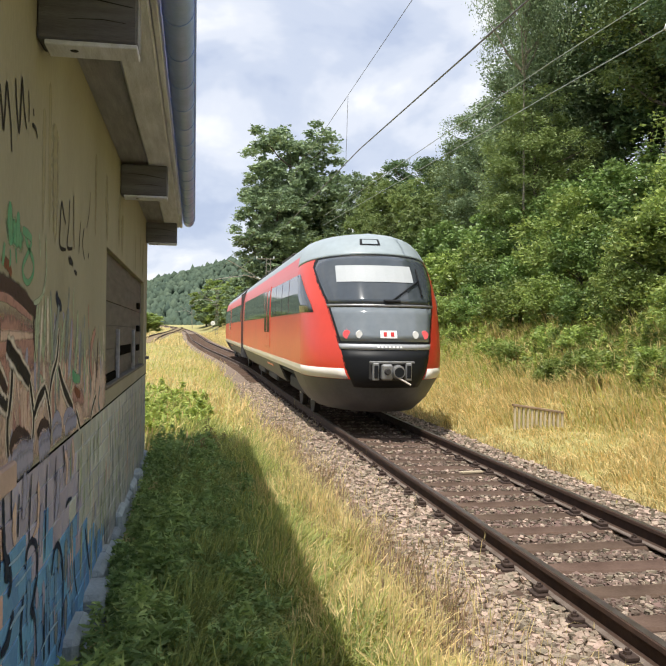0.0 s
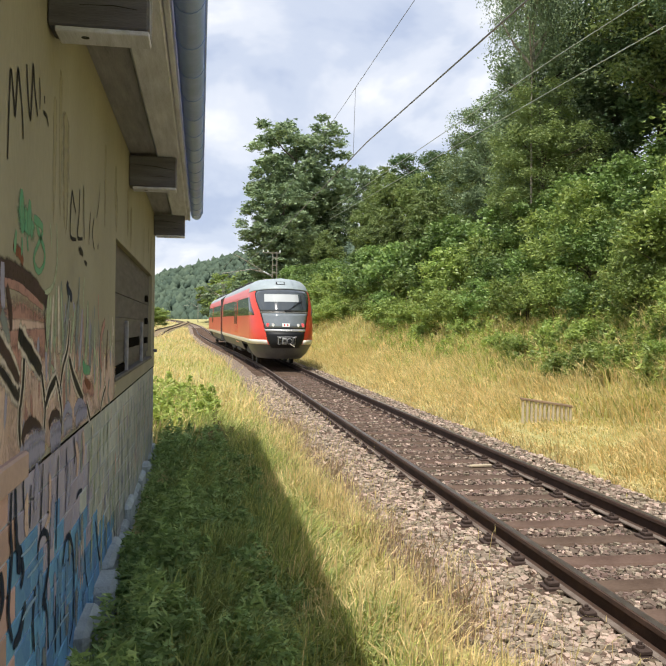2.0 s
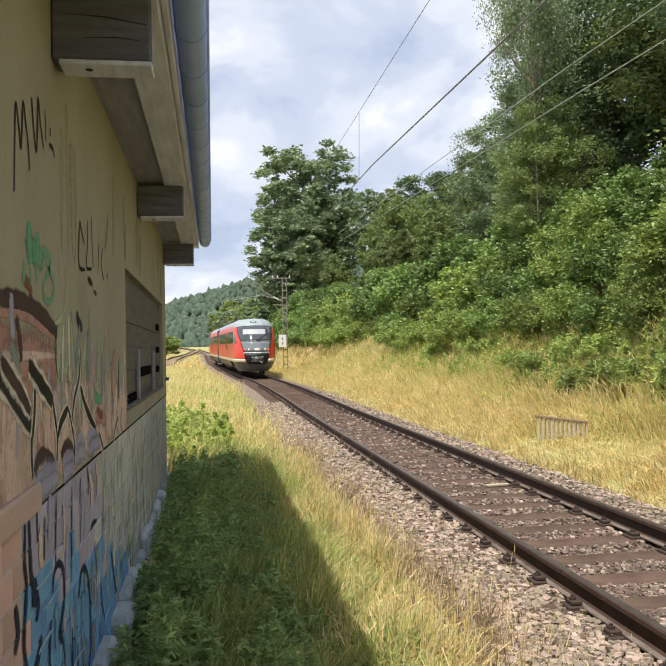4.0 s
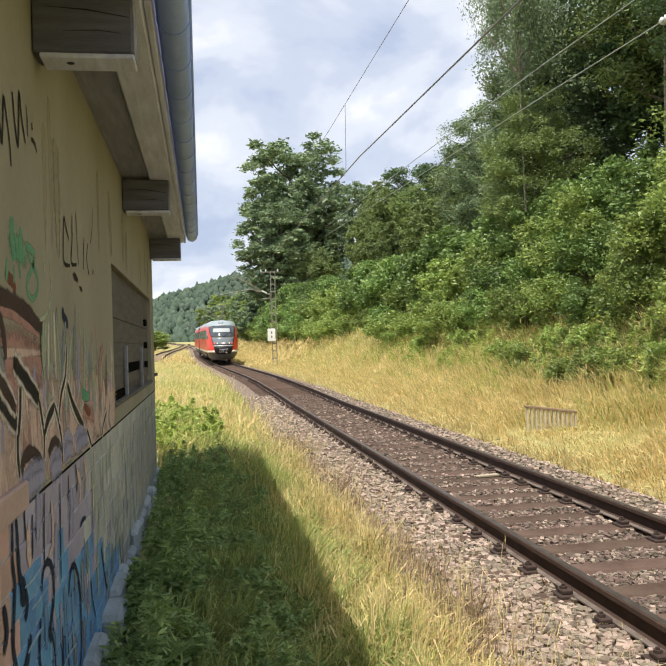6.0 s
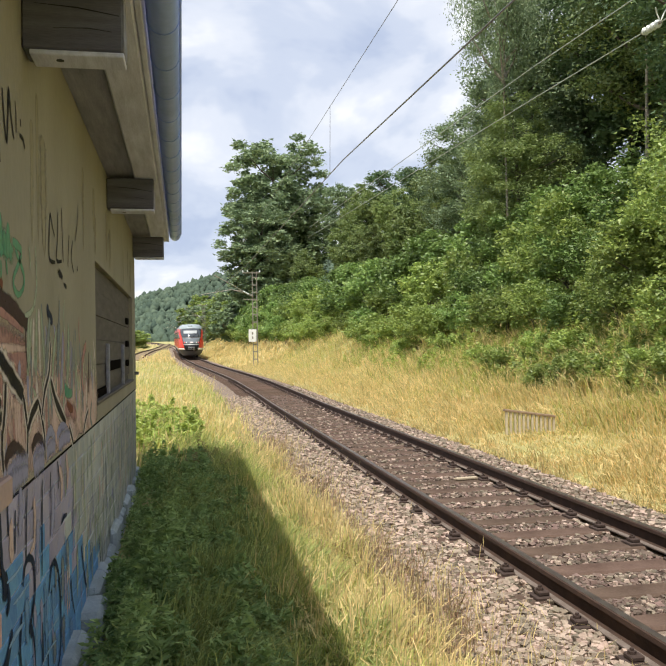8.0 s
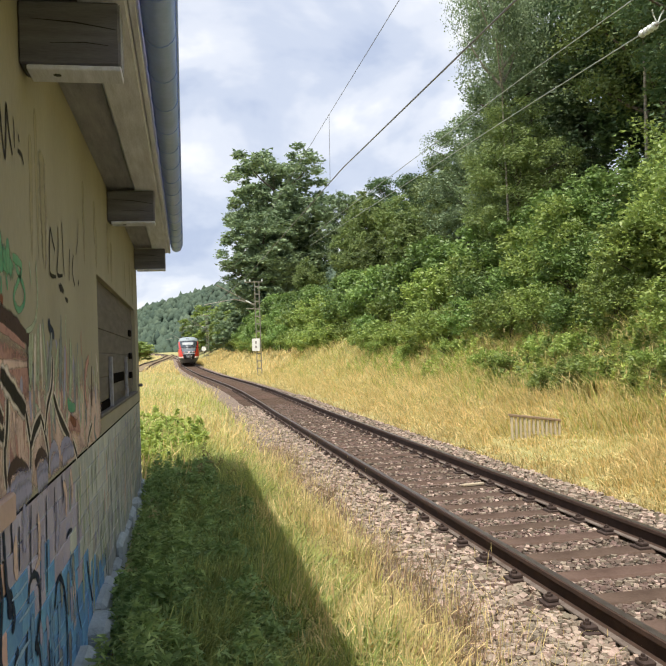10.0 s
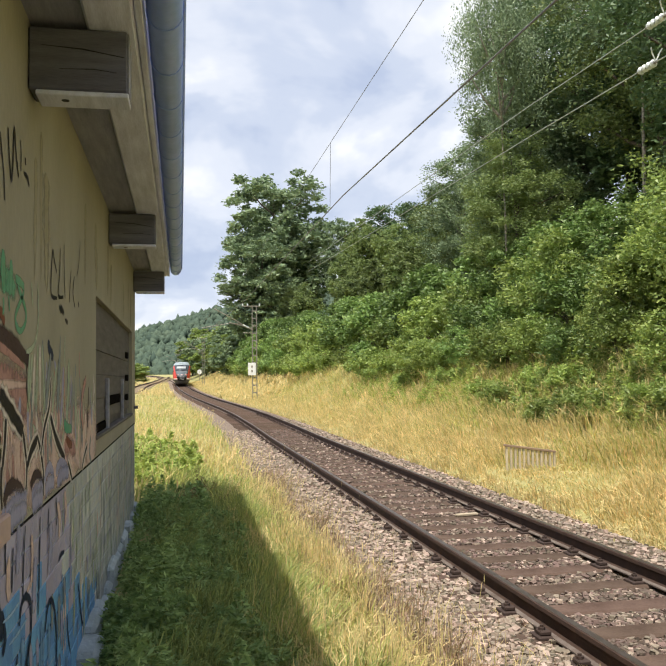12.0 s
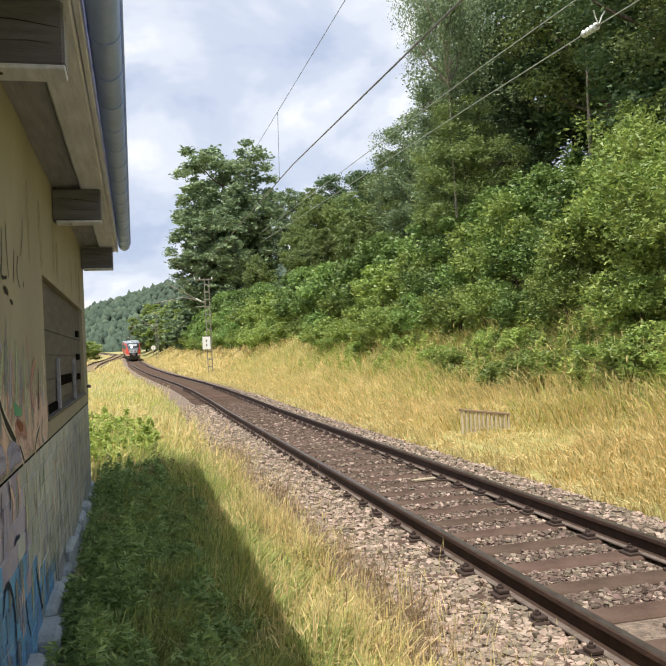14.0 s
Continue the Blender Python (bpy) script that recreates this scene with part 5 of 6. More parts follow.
def masts():
    lattice_mast(pose(5.38, 60, 0.12), 7.2)
    s = empty("mast_sign", pose(5.16, 59.8, 0.36), label="white plate with small black marks on the mast", category="sign")
    part("plate", box(-0.285, 0.285, -0.02, 0.0, 1.74, 2.66, 0.01), WHITE, s)
    part("mark", box(-0.05, 0.05, -0.028, -0.021, 2.28, 2.46), GALV, s)
    part("mark", box(-0.05, 0.05, -0.028, -0.021, 1.96, 2.14), GALV, s)
    lattice_mast(pose(3.4, 125, 0.9), 7.4, True, "far grey lattice catenary mast")
    lattice_mast(pose(-0.6, 205, 1.2), 7.4, True, "distant lattice catenary mast")
    sg = empty("line_signal", pose(3.9, 172, 1.2), label="small distant signal post with white disc", category="signal")
    part("post", tube([(0, 0, 0), (0, 0, 2.6)], 0.06, 8), GALV, sg)
    part("disc", tube([(0, 0, 2.5), (0, -0.05, 2.5)], 0.5, 16), WHITE, sg)
    for x, y in ((-9.5, 215), (-7.5, 216)):
        c = empty("trackside_cabinet", pose(x, y, 1.2), label="small white trackside cabinet far away", category="cabinet", group="far cabinets")
        part("cabinet_body", box(-0.4, 0.4, -0.3, 0.3, 0, 1.1, 0.02), WHITE, c)
        part("cabinet_lid", box(-0.45, 0.45, -0.35, 0.35, 1.1, 1.18, 0.02), GALV, c)


def wires():
    con = empty("contact_wire", label="dark overhead contact wire above the track", category="wire")
    part("wire", tube([(3.39, -10, 4.9), (3.39, 5.8, 5.12), (3.39, 16.6, 5.61), (3.2, 40, 5.75), (2.4, 60, 5.75)], 0.012, 6), WIRE, con)
    part("wire", tube([(2.4, 60, 5.75), (0.4, 125, 6.5), (-3.6, 205, 6.9)], 0.012, 6), WIRE, con)
    mes = empty("messenger_wire", label="thin messenger wire with droppers above the track", category="wire")
    part("wire", tube([(3.39, -10, 7.05), (3.39, 9.7, 7.06), (3.39, 18, 7.15), (3.1, 40, 6.95), (2.4, 60, 6.95)], 0.006, 6), WIRE, mes)
    part("wire", tube([(2.4, 60, 6.95), (1.2, 94, 6.9), (0.4, 125, 7.5), (-3.6, 205, 7.9)], 0.008, 6), WIRE, mes)
    for y, z0, z1 in ((18.0, 5.62, 7.15),):
        part("dropper", tube([(3.36, y, z0), (3.39, y, z1)], 0.005, 5), WIRE, mes)
    # feeder cables with strain insulators
    for a, b, c, d, label in (((9, 2, 7.75), (9, 13.75, 8.50), (9, 19.5, 8.80), (9.5, 60, 10.6), "upper pale feeder cable with strain insulator"), ((9, 2, 7.05), (9, 14.1, 7.74), (9, 19.3, 7.98), (9.5, 60, 9.9), "lower pale feeder cable with strain insulator")):
        f = empty("feeder_cable", label=label, category="cable", group="feeder cables")
        va, vb, vc, vd = (Vector(v) for v in (a, b, c, d))
        t = (vc - vb).normalized()
        part("cable", tube([va, vb - t * 0.32], 0.013, 6), WIRE_PALE, f)
        part("cable", tube([vb + t * 0.32, vc, vd], 0.013, 6), WIRE_PALE, f)
        rod = part("insulator_rod", tube([vb - t * 0.33, vb + t * 0.33], 0.03, 8), GALV, f)
        for k in range(4):
            p = vb + t * (-0.21 + 0.14 * k)
            part("insulator_disc", tube([p - t * 0.045, p - t * 0.01, p + t * 0.03, p + t * 0.05], [0.035, 0.08, 0.068, 0.03], 14), PORCELAIN, f, "pale porcelain insulator disc")
        for s in (-1, 1):
            p = vb - t * 0.30
            part("arcing_horn", tube([p, p + Vector((s * 0.07, 0, 0.16)), p + Vector((s * 0.12, -0.04, 0.26))], 0.014, 6), PORCELAIN, f)


def small_things():
    f = empty("cable_guard", pose(6.12, 14.75, -0.16, 0, 0, -8), label="short weathered concrete picket guard standing in dry grass", category="guard")
    rail = box(-0.03, 0.97, -0.05, 0.05, 0.53, 0.575, 0.008)
    for v in rail.verts:
        v.co.z -= 0.14 * v.co.x
    part("top_rail", rail, RUSTWOOD, f, "brown stained top rail")
    for k in range(12):
        x = k * 0.084
        part("picket", box(x, x + 0.04, -0.03, 0.03, -0.14, 0.528 - 0.14 * x, 0.006), PICKET, f)
    p = part("loose_plank", box(-0.02, 0.30, -0.04, 0.04, 0, 0.03, 0.006), WOOD_PALE)
    p.matrix_world = pose(3.66, 10.55, -0.168, 0, 0, 8)
    tagged(p, "short pale wooden board lying between the rails", "board")


RUSTWOOD = mat("brown_stained_wood", (0.3, 0.21, 0.13), 0.9, second=(0.2, 0.14, 0.09), scale=4, fine=40, bump=0.3)
PICKET = mat("pale_concrete", (0.55, 0.47, 0.33), 0.9, second=(0.40, 0.33, 0.22), scale=4, fine=40, bump=0.3)
masts()
wires()
small_things()


# ---- plants ----
def blades(name, x, y, height, width, material, label, category="grass", seed=1, lean=(0.25, 0.0), heads=0.0, fine=False):
    """Tapered bent blades rooted on the ground, as one mesh of triangles."""
    r = np.random.default_rng(seed)
    n = len(x)
    z = np.where((x > 1.1) & (x < 5.3), -0.25 + rise(y), ground_z(x, y)) - 0.02
    h = height * r.uniform(0.55, 1.25, n) * np.interp(x, [5.2, 5.8, 6.6, 8.0], [0.5, 0.6, 0.75, 1.0]) ** (x > 5) * np.where((x > 5.4) & (x < 7.5) & (y > 11.2) & (y < 15.4) & (x > 5.0 + (y - 11.2) * 0.2), 0.34, 1.0)
    a = r.uniform(0, 6.283, n)
    w = width * r.uniform(0.7, 1.3, n)
    b = h * np.abs(r.normal(0.42, 0.34, n))
    ba = r.uniform(0, 6.283, n) + 1.3 * np.sin(x * 2.1 + y * 1.3)
    h = h * (0.8 + 0.35 * np.sin(x * 5.3 + 1.7 * np.sin(y * 2.3)) * np.sin(y * 3.7 + x * 1.1))
    bx, by = b * np.cos(ba) + h * lean[0], b * np.sin(ba) + h * lean[1]
    base = np.stack([x + shift(y), y, z], 1)
    side = np.stack([np.cos(a) * w, np.sin(a) * w, np.zeros(n)], 1)
    bend = np.clip(b / h, 0, 1)
    tip = base + np.stack([bx, by, h * (1 - 0.3 * bend)], 1)
    if fine:
        mid = base + np.stack([bx * 0.2, by * 0.2, h * 0.5], 1)
        top = base + np.stack([bx * 0.58, by * 0.58, h * (0.88 - 0.1 * bend)], 1)
        v = np.stack([base - side, base + side, mid + side * 0.85, base - side, mid + side * 0.85, mid - side * 0.85, mid - side * 0.85, mid + side * 0.85, top + side * 0.6, mid - side * 0.85, top + side * 0.6, top - side * 0.6, top - side * 0.6, top + side * 0.6, tip], 1)
    else:
        mid = base + np.stack([bx * 0.3, by * 0.3, h * 0.6], 1)
        v = np.stack([base - side, base + side, mid + side * 0.8, base - side, mid + side * 0.8, mid - side * 0.8, mid - side * 0.8, mid + side * 0.8, tip], 1)
    v = v.reshape(-1, 3)
    if heads:
        k = r.random(n) < heads
        m = k.sum()
        up = np.stack([np.zeros(m), np.zeros(m), h[k] * 0.13], 1)
        wide = side[k] * 1.3
        v = np.concatenate([v, np.stack([tip[k] - up, tip[k] + wide, tip[k] + up, tip[k] - up, tip[k] + up, tip[k] - wide], 1).reshape(-1, 3)])
    return tagged(new(name, raw_mesh(name, v, 3, material)), label, category, kind="stuff")


def spread(n, y0, y1, x0, x1, r, power=1.0):
    """Points that thin out with distance; x0 and x1 may be functions of y."""
    y = y0 * (y1 / y0) ** (r.random(n) ** power) if y0 > 0 else y0 + (y1 - y0) * r.random(n)
    a = x0(y) if callable(x0) else x0
    b = x1(y) if callable(x1) else x1
    x = a + (b - a) * r.random(n)
    # draw most of them together into tufts
    root = r.integers(0, max(1, n // 14), n)
    join = r.random(n) < 0.6
    near = 0.03 + 0.012 * np.abs(y[root])
    return np.where(join, np.clip(x[root] + r.normal(0, 1, n) * near, np.min(a), np.max(b)), x), np.where(join, y[root] + r.normal(0, 1, n) * near, y)


def meadow():
    r = np.random.default_rng(11)
    x, y = spread(27000, 2.2, 13, 0.42, 1.42, r)
    keep = r.random(len(x)) < np.clip((x - 0.34) * 1.8, 0.15, 1)
    x, y = x[keep], y[keep]
    green = np.clip(0.95 - (x - 0.5) * 0.75 + 0.25 * np.sin(y * 1.9 + x * 2), 0.12, 0.95)
    k = r.random(len(x)) > green
    blades("tall_dry_grass", x[k], y[k], 0.42, 0.0036, STRAW, "tall dry straw grass beside the gravel", seed=1, fine=True, lean=(0.08, 0.03), heads=0.3)
    blades("tall_green_grass", x[~k], y[~k], 0.36, 0.0036, GREENGRASS, "yellow green grass mixed into dry stalks", seed=2, fine=True, lean=(0.1, 0.03))
    x, y = spread(7500, 2.6, 16, 1.05, 1.75, r)
    blades("dead_stalks", x, y, 0.34, 0.003, STALK, "dead brown stalks at the edge of the gravel", seed=14, fine=True, lean=(0.12, -0.05), heads=0.35)
    x, y = spread(4000, -6, 2.4, 0.35, 1.3, r)
    blades("trackside_grass", x, y, 0.3, 0.004, STRAW, "dry grass along the gravel", seed=12, lean=(0.05, 0.05))
    x, y = spread(4000, -6, 7.0, 5.3, 9.5, r)
    blades("verge_grass", x, y, 0.5, 0.012, STRAW, "dry golden grass at the foot of the bank", seed=13, lean=(-0.4, -0.1))
    x, y = spread(30000, 11, 75, lambda y: -6 - y * 0.15, 1.35, r)
    k = r.random(len(x)) < np.clip(0.5 + 0.3 * np.sin(x * 1.1 + y * 0.35), 0.1, 0.9)
    blades("meadow_grass", x[k], y[k], 0.5, 0.009, STRAW, "dry yellow meadow grass", seed=3, heads=0.25)
    blades("meadow_grass", x[~k], y[~k], 0.42, 0.009, GREENGRASS, "yellow green meadow grass", seed=4)
    x, y = spread(12000, 75, 210, lambda y: -8 - y * 0.12, 1.3, r)
    clear = np.abs(x - np.interp(y, [84, 150, 174, 200], [-5.9, -5.4, -3.8, -0.2]) - 3.4) > np.where(y < 100, 0.4, 1.7)
    blades("far_meadow_grass", x[clear], y[clear], 0.55, 0.035, STRAW, "far dry meadow grass", seed=5)
    x, y = spread(68000, 6.5, 62, 5.12, 11.0, r)
    keep = r.random(len(x)) < np.clip(1.2 - (x - 8.0) * 0.2, 0.4, 1)
    x, y = x[keep], y[keep]
    k = r.random(len(x)) < np.clip(0.97 - (x - 6.8) * 0.13 + 0.12 * np.sin(y * 0.7 + x), 0.12, 1)
    blades("verge_grass", x[k], y[k], 0.6, 0.009, STRAW, "tall dry golden grass on the bank", seed=6, lean=(-0.42, -0.1), heads=0.08)
    blades("verge_grass", x[~k], y[~k], 0.62, 0.0105, GREENGRASS, "green grass among dry stalks on the bank", seed=7, lean=(-0.42, -0.1))
    x, y = spread(14000, 60, 170, 5.2, 11.2, r)
    blades("far_verge_grass", x, y, 0.6, 0.03, STRAW, "far dry grass on the bank", seed=8)
    x, y = spread(3600, 2.6, 26, 1.3, 2.5, r)
    keep = r.random(len(x)) < np.clip(1.5 - (x - 1.25) * 1.5, 0.06, 1)
    blades("stray_stalks", x[keep], y[keep], 0.36, 0.0026, STRAW, "dry stalks growing through the gravel", seed=9, fine=True, heads=0.3)
    x, y = spread(15000, 2.6, 14, -0.2, 1.0, r)
    blades("shade_grass", x, y, 0.36, 0.005, SHADEGRASS, "green grass in the shade of the house", seed=10, fine=True)


def weeds(name, n, xr, yr, height, size, material, label, seed, clump=60):
    """Leafy herbs: leaves in whorls round upright stems."""
    r = np.random.default_rng(seed)
    px, py = r.uniform(*xr, n), (yr[0] * (yr[1] / yr[0]) ** r.random(n) if yr[0] > 0 else r.uniform(*yr, n))
    h = height * r.uniform(0.45, 1.2, n) * (0.85 + 0.4 * np.sin(px * 7 + py * 2.3) * np.sin(py * 3.1 - px * 4)) * np.interp(px, [0.1, 0.6], [1, 0.55]) ** (px < 1)
    cs = []
    for i in range(n):
        t = r.random(clump) ** 0.7
        rad = 0.16 * (1.15 - t) * r.random(clump) ** 0.5
        a = r.uniform(0, 6.283, clump)
        cs.append(np.stack([px[i] + float(shift(py[i])) + rad * np.cos(a), py[i] + rad * np.sin(a), float(ground_z(px[i], py[i])) + h[i] * t], 1))
    v = leaf_verts(np.concatenate(cs), size, r, droop=0.2, lift=0.5, long=4.0)
    return tagged(new(name, raw_mesh(name, v, 4, material)), label, "weeds", kind="stuff")


def plant_mesh(kind, seed, blobs, leaves, leaf, radius, height, droop=0.0, base=0.0, flat=0.6):
    """Leaves in many lumpy clumps that fill an uneven crown; returns the mesh vertices and the clump centres."""
    r = np.random.default_rng(seed)
    d = r.normal(size=(blobs, 3))
    d /= np.linalg.norm(d, axis=1)[:, None]
    rad = 0.94 * r.random(blobs) ** 0.36
    lump = 1 + 0.22 * np.sin(3 * np.arctan2(d[:, 1], d[:, 0]) + seed) + 0.15 * np.sin(5 * d[:, 2] * 2 + seed * 2)
    c = d * np.minimum(rad * lump, 1.0)[:, None] * np.array([radius, radius, (height - base) / 2])
    c[:, 2] += (height + base) / 2
    size = radius * r.uniform(0.12, 0.30, blobs) * (80 / blobs if blobs > 300 else 1) ** 0.25
    n = leaves // blobs
    dd = r.normal(size=(blobs, n, 3))
    dd /= np.linalg.norm(dd, axis=2)[..., None]
    pts = c[:, None] + dd * (size[:, None] * np.abs(r.normal(0.75, 0.3, (blobs, n))))[..., None] * np.array([1, 1, flat])
    pts = pts.reshape(-1, 3)
    pts = pts[pts[:, 2] > 0.03]
    return leaf_verts(pts, leaf, r, droop=droop, corners=3), c


def make_tree(name, seed, height, radius, material, bark, leaves, leaf, base, label, blobs=64, droop=0.0, flat=0.6):
    o = empty(name, pose(0, 0, -400), label=label, category="tree", group="trees of the wood")
    v, c = plant_mesh(name, seed, blobs, leaves, leaf, radius, height, droop, base, flat)
    crown = new("crown", raw_mesh("crown", v, 3, material))
    crown.parent = o
    r = random.Random(seed)
    thin = 0.34 if bark is BARK_PALE else 1.0
    trunk = tube([(0, 0, -0.6), (0.05, 0, height * 0.2), (r.uniform(-0.3, 0.3), r.uniform(-0.3, 0.3), height * 0.5), (r.uniform(-0.5, 0.5), 0, height * 0.85)], [height * 0.018 * thin, height * 0.014 * thin, height * 0.009 * thin, 0.03], 8)
    for k in range(14):
        q = Vector(c[r.randrange(len(c))])
        z0 = max(height * 0.18, min(q.z - height * 0.12, height * 0.7))
        tube([(0, 0, z0), (q.x * 0.5, q.y * 0.5, z0 + (q.z - z0) * 0.4), tuple(q)], [height * 0.006, height * 0.004, 0.02], 5, trunk)
    part("trunk", trunk, bark, o)
    return o


def make_shrub(seed, height, radius, material, leaves, leaf, label, blobs=60, droop=0.1):
    o = empty("shrub", pose(0, 0, -400), label=label, category="shrub", group="shrubs on the bank")
    v, c = plant_mesh("shrub", seed, blobs, leaves, leaf, radius, height, droop, 0.0, 0.75)
    f = new("foliage", raw_mesh("foliage", v, 3, material))
    f.parent = o
    stems = bmesh.new()
    r = random.Random(seed)
    for k in range(7):
        q = Vector(c[r.randrange(len(c))])
        tube([(q.x * 0.1, q.y * 0.1, -0.3), (q.x * 0.5, q.y * 0.5, q.z * 0.5), tuple(q)], [0.035, 0.022, 0.008], 5, stems)
    part("branchwork", stems, BARK, o)
    return o


def drop_model(o):
    for c in list(o.children_recursive) + [o]:
        bpy.data.objects.remove(c)


def wood():
    r = random.Random(21)
    models = [
        make_tree("oak_tree", 1, 18, 5.2, LEAF_A, BARK, 20000, 0.29, 2.0, "broad dark green oak on the wooded bank", 170),
        make_tree("ash_tree", 2, 17, 4.6, LEAF_B, BARK, 20000, 0.28, 2.0, "tall mid green ash on the wooded bank", 170),
        make_tree("maple_tree", 3, 14, 4.4, LEAF_B, BARK, 18000, 0.28, 1.2, "leafy maple with low branches on the bank", 170),
        make_tree("lime_tree", 4, 20, 5.0, LEAF_D, BARK, 34000, 0.26, 2.0, "tall lime tree far along the track, haze in its leaf colour", 420),
        make_tree("birch_tree", 5, 17, 3.8, LEAF_D, BARK_PALE, 30000, 0.085, 9.0, "birch with pale trunk and hanging twigs", 110, 0.9, 1.5),
        make_tree("far_tree", 6, 16, 5.5, LEAF_D, BARK, 9000, 0.55, 0.8, "rounded green tree beside the far bend", 110),
        make_tree("far_tree", 7, 16, 5.0, LEAF_C, BARK, 9000, 0.5, 0.5, "leafy light green tree beside the far bend", 110),
        make_tree("oak_tree", 8, 18, 5.2, LEAF_A, BARK, 46000, 0.125, 1.2, "tall dark oak close to the bank", 190),
        make_tree("ash_tree", 9, 17, 4.6, LEAF_B, BARK, 44000, 0.12, 1.0, "leafy ash close to the bank", 180),
        make_tree("lime_tree", 10, 17, 4.6, LEAF_D, BARK, 34000, 0.14, 1.0, "lime at the edge of the wood, bluish light in its leaf colour", 200),
        make_tree("oak_tree", 12, 18, 5.2, LEAF_A, BARK, 9000, 0.42, 1.2, "dark oak in the shade of the wood", 120),
    ]

    def plant(k, x, y, top, spin, wide=1.0):
        z = float(ground_z(x - float(shift(y)), y))
        s = (top - z) / (18, 17, 14, 20, 17, 16, 16, 18, 17, 17, 18)[k]
        t = copy_thing(models[k], pose(x, y, z - 0.2, 0, 0, spin))
        t.scale = (s * wide, s * wide, s)
        return t

    # the tall tree beyond the mast and the line of crowns behind it
    plant(3, 13.0, 112, 33.0, 20, 1.15)
    plant(3, 10.5, 106, 22, 80, 1.35)
    plant(3, 15.5, 120, 24, 140)
    plant(0, 18.0, 116, 24, 10)
    plant(3, 21.5, 104, 24.3, 60)
    plant(1, 21.0, 90, 20.3, 10)
    plant(0, 24.5, 92, 23.5, 200)
    plant(0, 23.0, 76, 19.8, 100)
    plant(1, 17.5, 84, 15.5, 70)
    plant(2, 13.5, 88, 12.5, 150)
    plant(1, 18.0, 66, 15.2, 220)
    plant(2, 15.0, 70, 12.0, 40)
    plant(0, 22.0, 60, 18.5, 140)
    plant(2, 14.0, 58, 10.8, 300)
    plant(1, 17.6, 52, 15.0, 20)
    plant(0, 20.5, 48, 18.0, 250)
    plant(9, 15.4, 42, 15.0, 310)
    plant(2, 13.2, 45, 10.0, 200)
    plant(7, 18.2, 39, 18.5, 33)
    plant(9, 14.9, 35, 16.4, 120)
    plant(4, 12.9, 30.5, 19.4, 20, 0.62)
    plant(9, 18.5, 35.5, 24.0, 120, 1.1)
    plant(7, 19.5, 32, 24.0, 170)
    plant(4, 15.6, 24.8, 19.0, 200)
    plant(8, 17.2, 26, 22.0, 260)
    plant(7, 15.5, 20, 19.5, 77)
    plant(8, 13.6, 31, 12.2, 10, 1.15)
    plant(8, 14.6, 17, 15.5, 210)
    plant(7, 22.0, 24, 25.0, 350)
    plant(8, 18.0, 14, 19.0, 90)
    plant(0, 25.0, 38, 25.0, 290)
    # understorey behind the shrubs; its dark leaf colour deepens the wood's shade
    for x, y, top in ((16.5, 22, 12.0), (19, 29, 15), (16.0, 37, 12), (20.5, 18, 16), (23, 33, 18), (17.5, 45, 13), (24, 48, 18), (21, 41, 16), (19.5, 56, 14), (24, 57, 17), (26, 68, 19)):
        plant(10, x, y, top, r.uniform(0, 360), 1.2)
    # trees along the far bend
    for k in range(24):
        y = 112 + k * 4.2
        plant(5 + k % 2, float(shift(y)) + 9.0 + r.uniform(0, 1.5) + (k % 3) * 3.0, y, 2.0 + y * 0.05 + (k % 3) * 1.6 + r.uniform(-1, 1), r.uniform(0, 360), 1.3)
    for x, y, top in ((-9.5, 188, 4.6), (-13, 190, 5.0), (-17, 190, 5.4), (-22, 195, 6.2), (-28, 200, 6.6), (-34, 205, 7.0)):
        plant(6, x, y, top, r.uniform(0, 360), 1.5)
    plant(6, -8.6, 150, 5.6, 30, 2.4)
    plant(6, -13.5, 153, 6.4, 130, 2.4)
    shrubs = [
        make_shrub(11, 2.6, 1.7, LEAF_C, 10000, 0.085, "bright green leafy shrub on the bank"),
        make_shrub(12, 3.2, 1.9, LEAF_C, 11500, 0.09, "tall light green shrub on the bank", 80),
        make_shrub(13, 2.2, 1.6, LEAF_E, 10000, 0.08, "dark green bramble thicket on the bank", 70),
        make_shrub(14, 3.6, 2.0, LEAF_E, 9500, 0.1, "tall shrub under the trees, shade darkened into its leaves", 80),
        make_shrub(15, 1.1, 1.1, LEAF_C, 6500, 0.07, "low yellow green bramble over dry grass", 50),
        make_shrub(16, 2.6, 1.7, LEAF_C, 4600, 0.12, "green shrub farther along the bank"),
        make_shrub(18, 3.7, 2.2, LEAF_C, 15000, 0.072, "large bright green shrub high on the bank", 90),
        make_shrub(17, 3.4, 1.9, LEAF_E, 4600, 0.13, "dark shrub farther along the bank"),
    ]

    def bush(k, x, y, s):
        if y > 32 and k != 4:
            k = 7 if k in (2, 3) else 5
        t = copy_thing(shrubs[k], pose(x + float(shift(y)), y, float(ground_z(x, y)) - 0.1, 0, 0, r.uniform(0, 360)))
        t.scale = (s, s, s * r.uniform(0.85, 1.1))

    y = 10.5
    while y < 118:
        step = 1.9 + y * 0.026
        for row in range(3):
            x = 10.1 + row * 1.7 + r.uniform(-0.4, 0.4)
            if row == 0 and r.random() < 0.16:
                continue
            k = (r.choice((0, 0, 2)), r.choice((0, 1, 2)), r.choice((1, 3, 3)))[row]
            # back row takes the darker leaves as painted shade below the trees
            if row == 2 and y < 46:
                k = 3
            bush(k, x, y + r.uniform(-0.6, 0.6), (0.62, 0.82, 0.8)[row] * r.uniform(0.85, 1.15) * (1 + y * 0.004))
        y += step
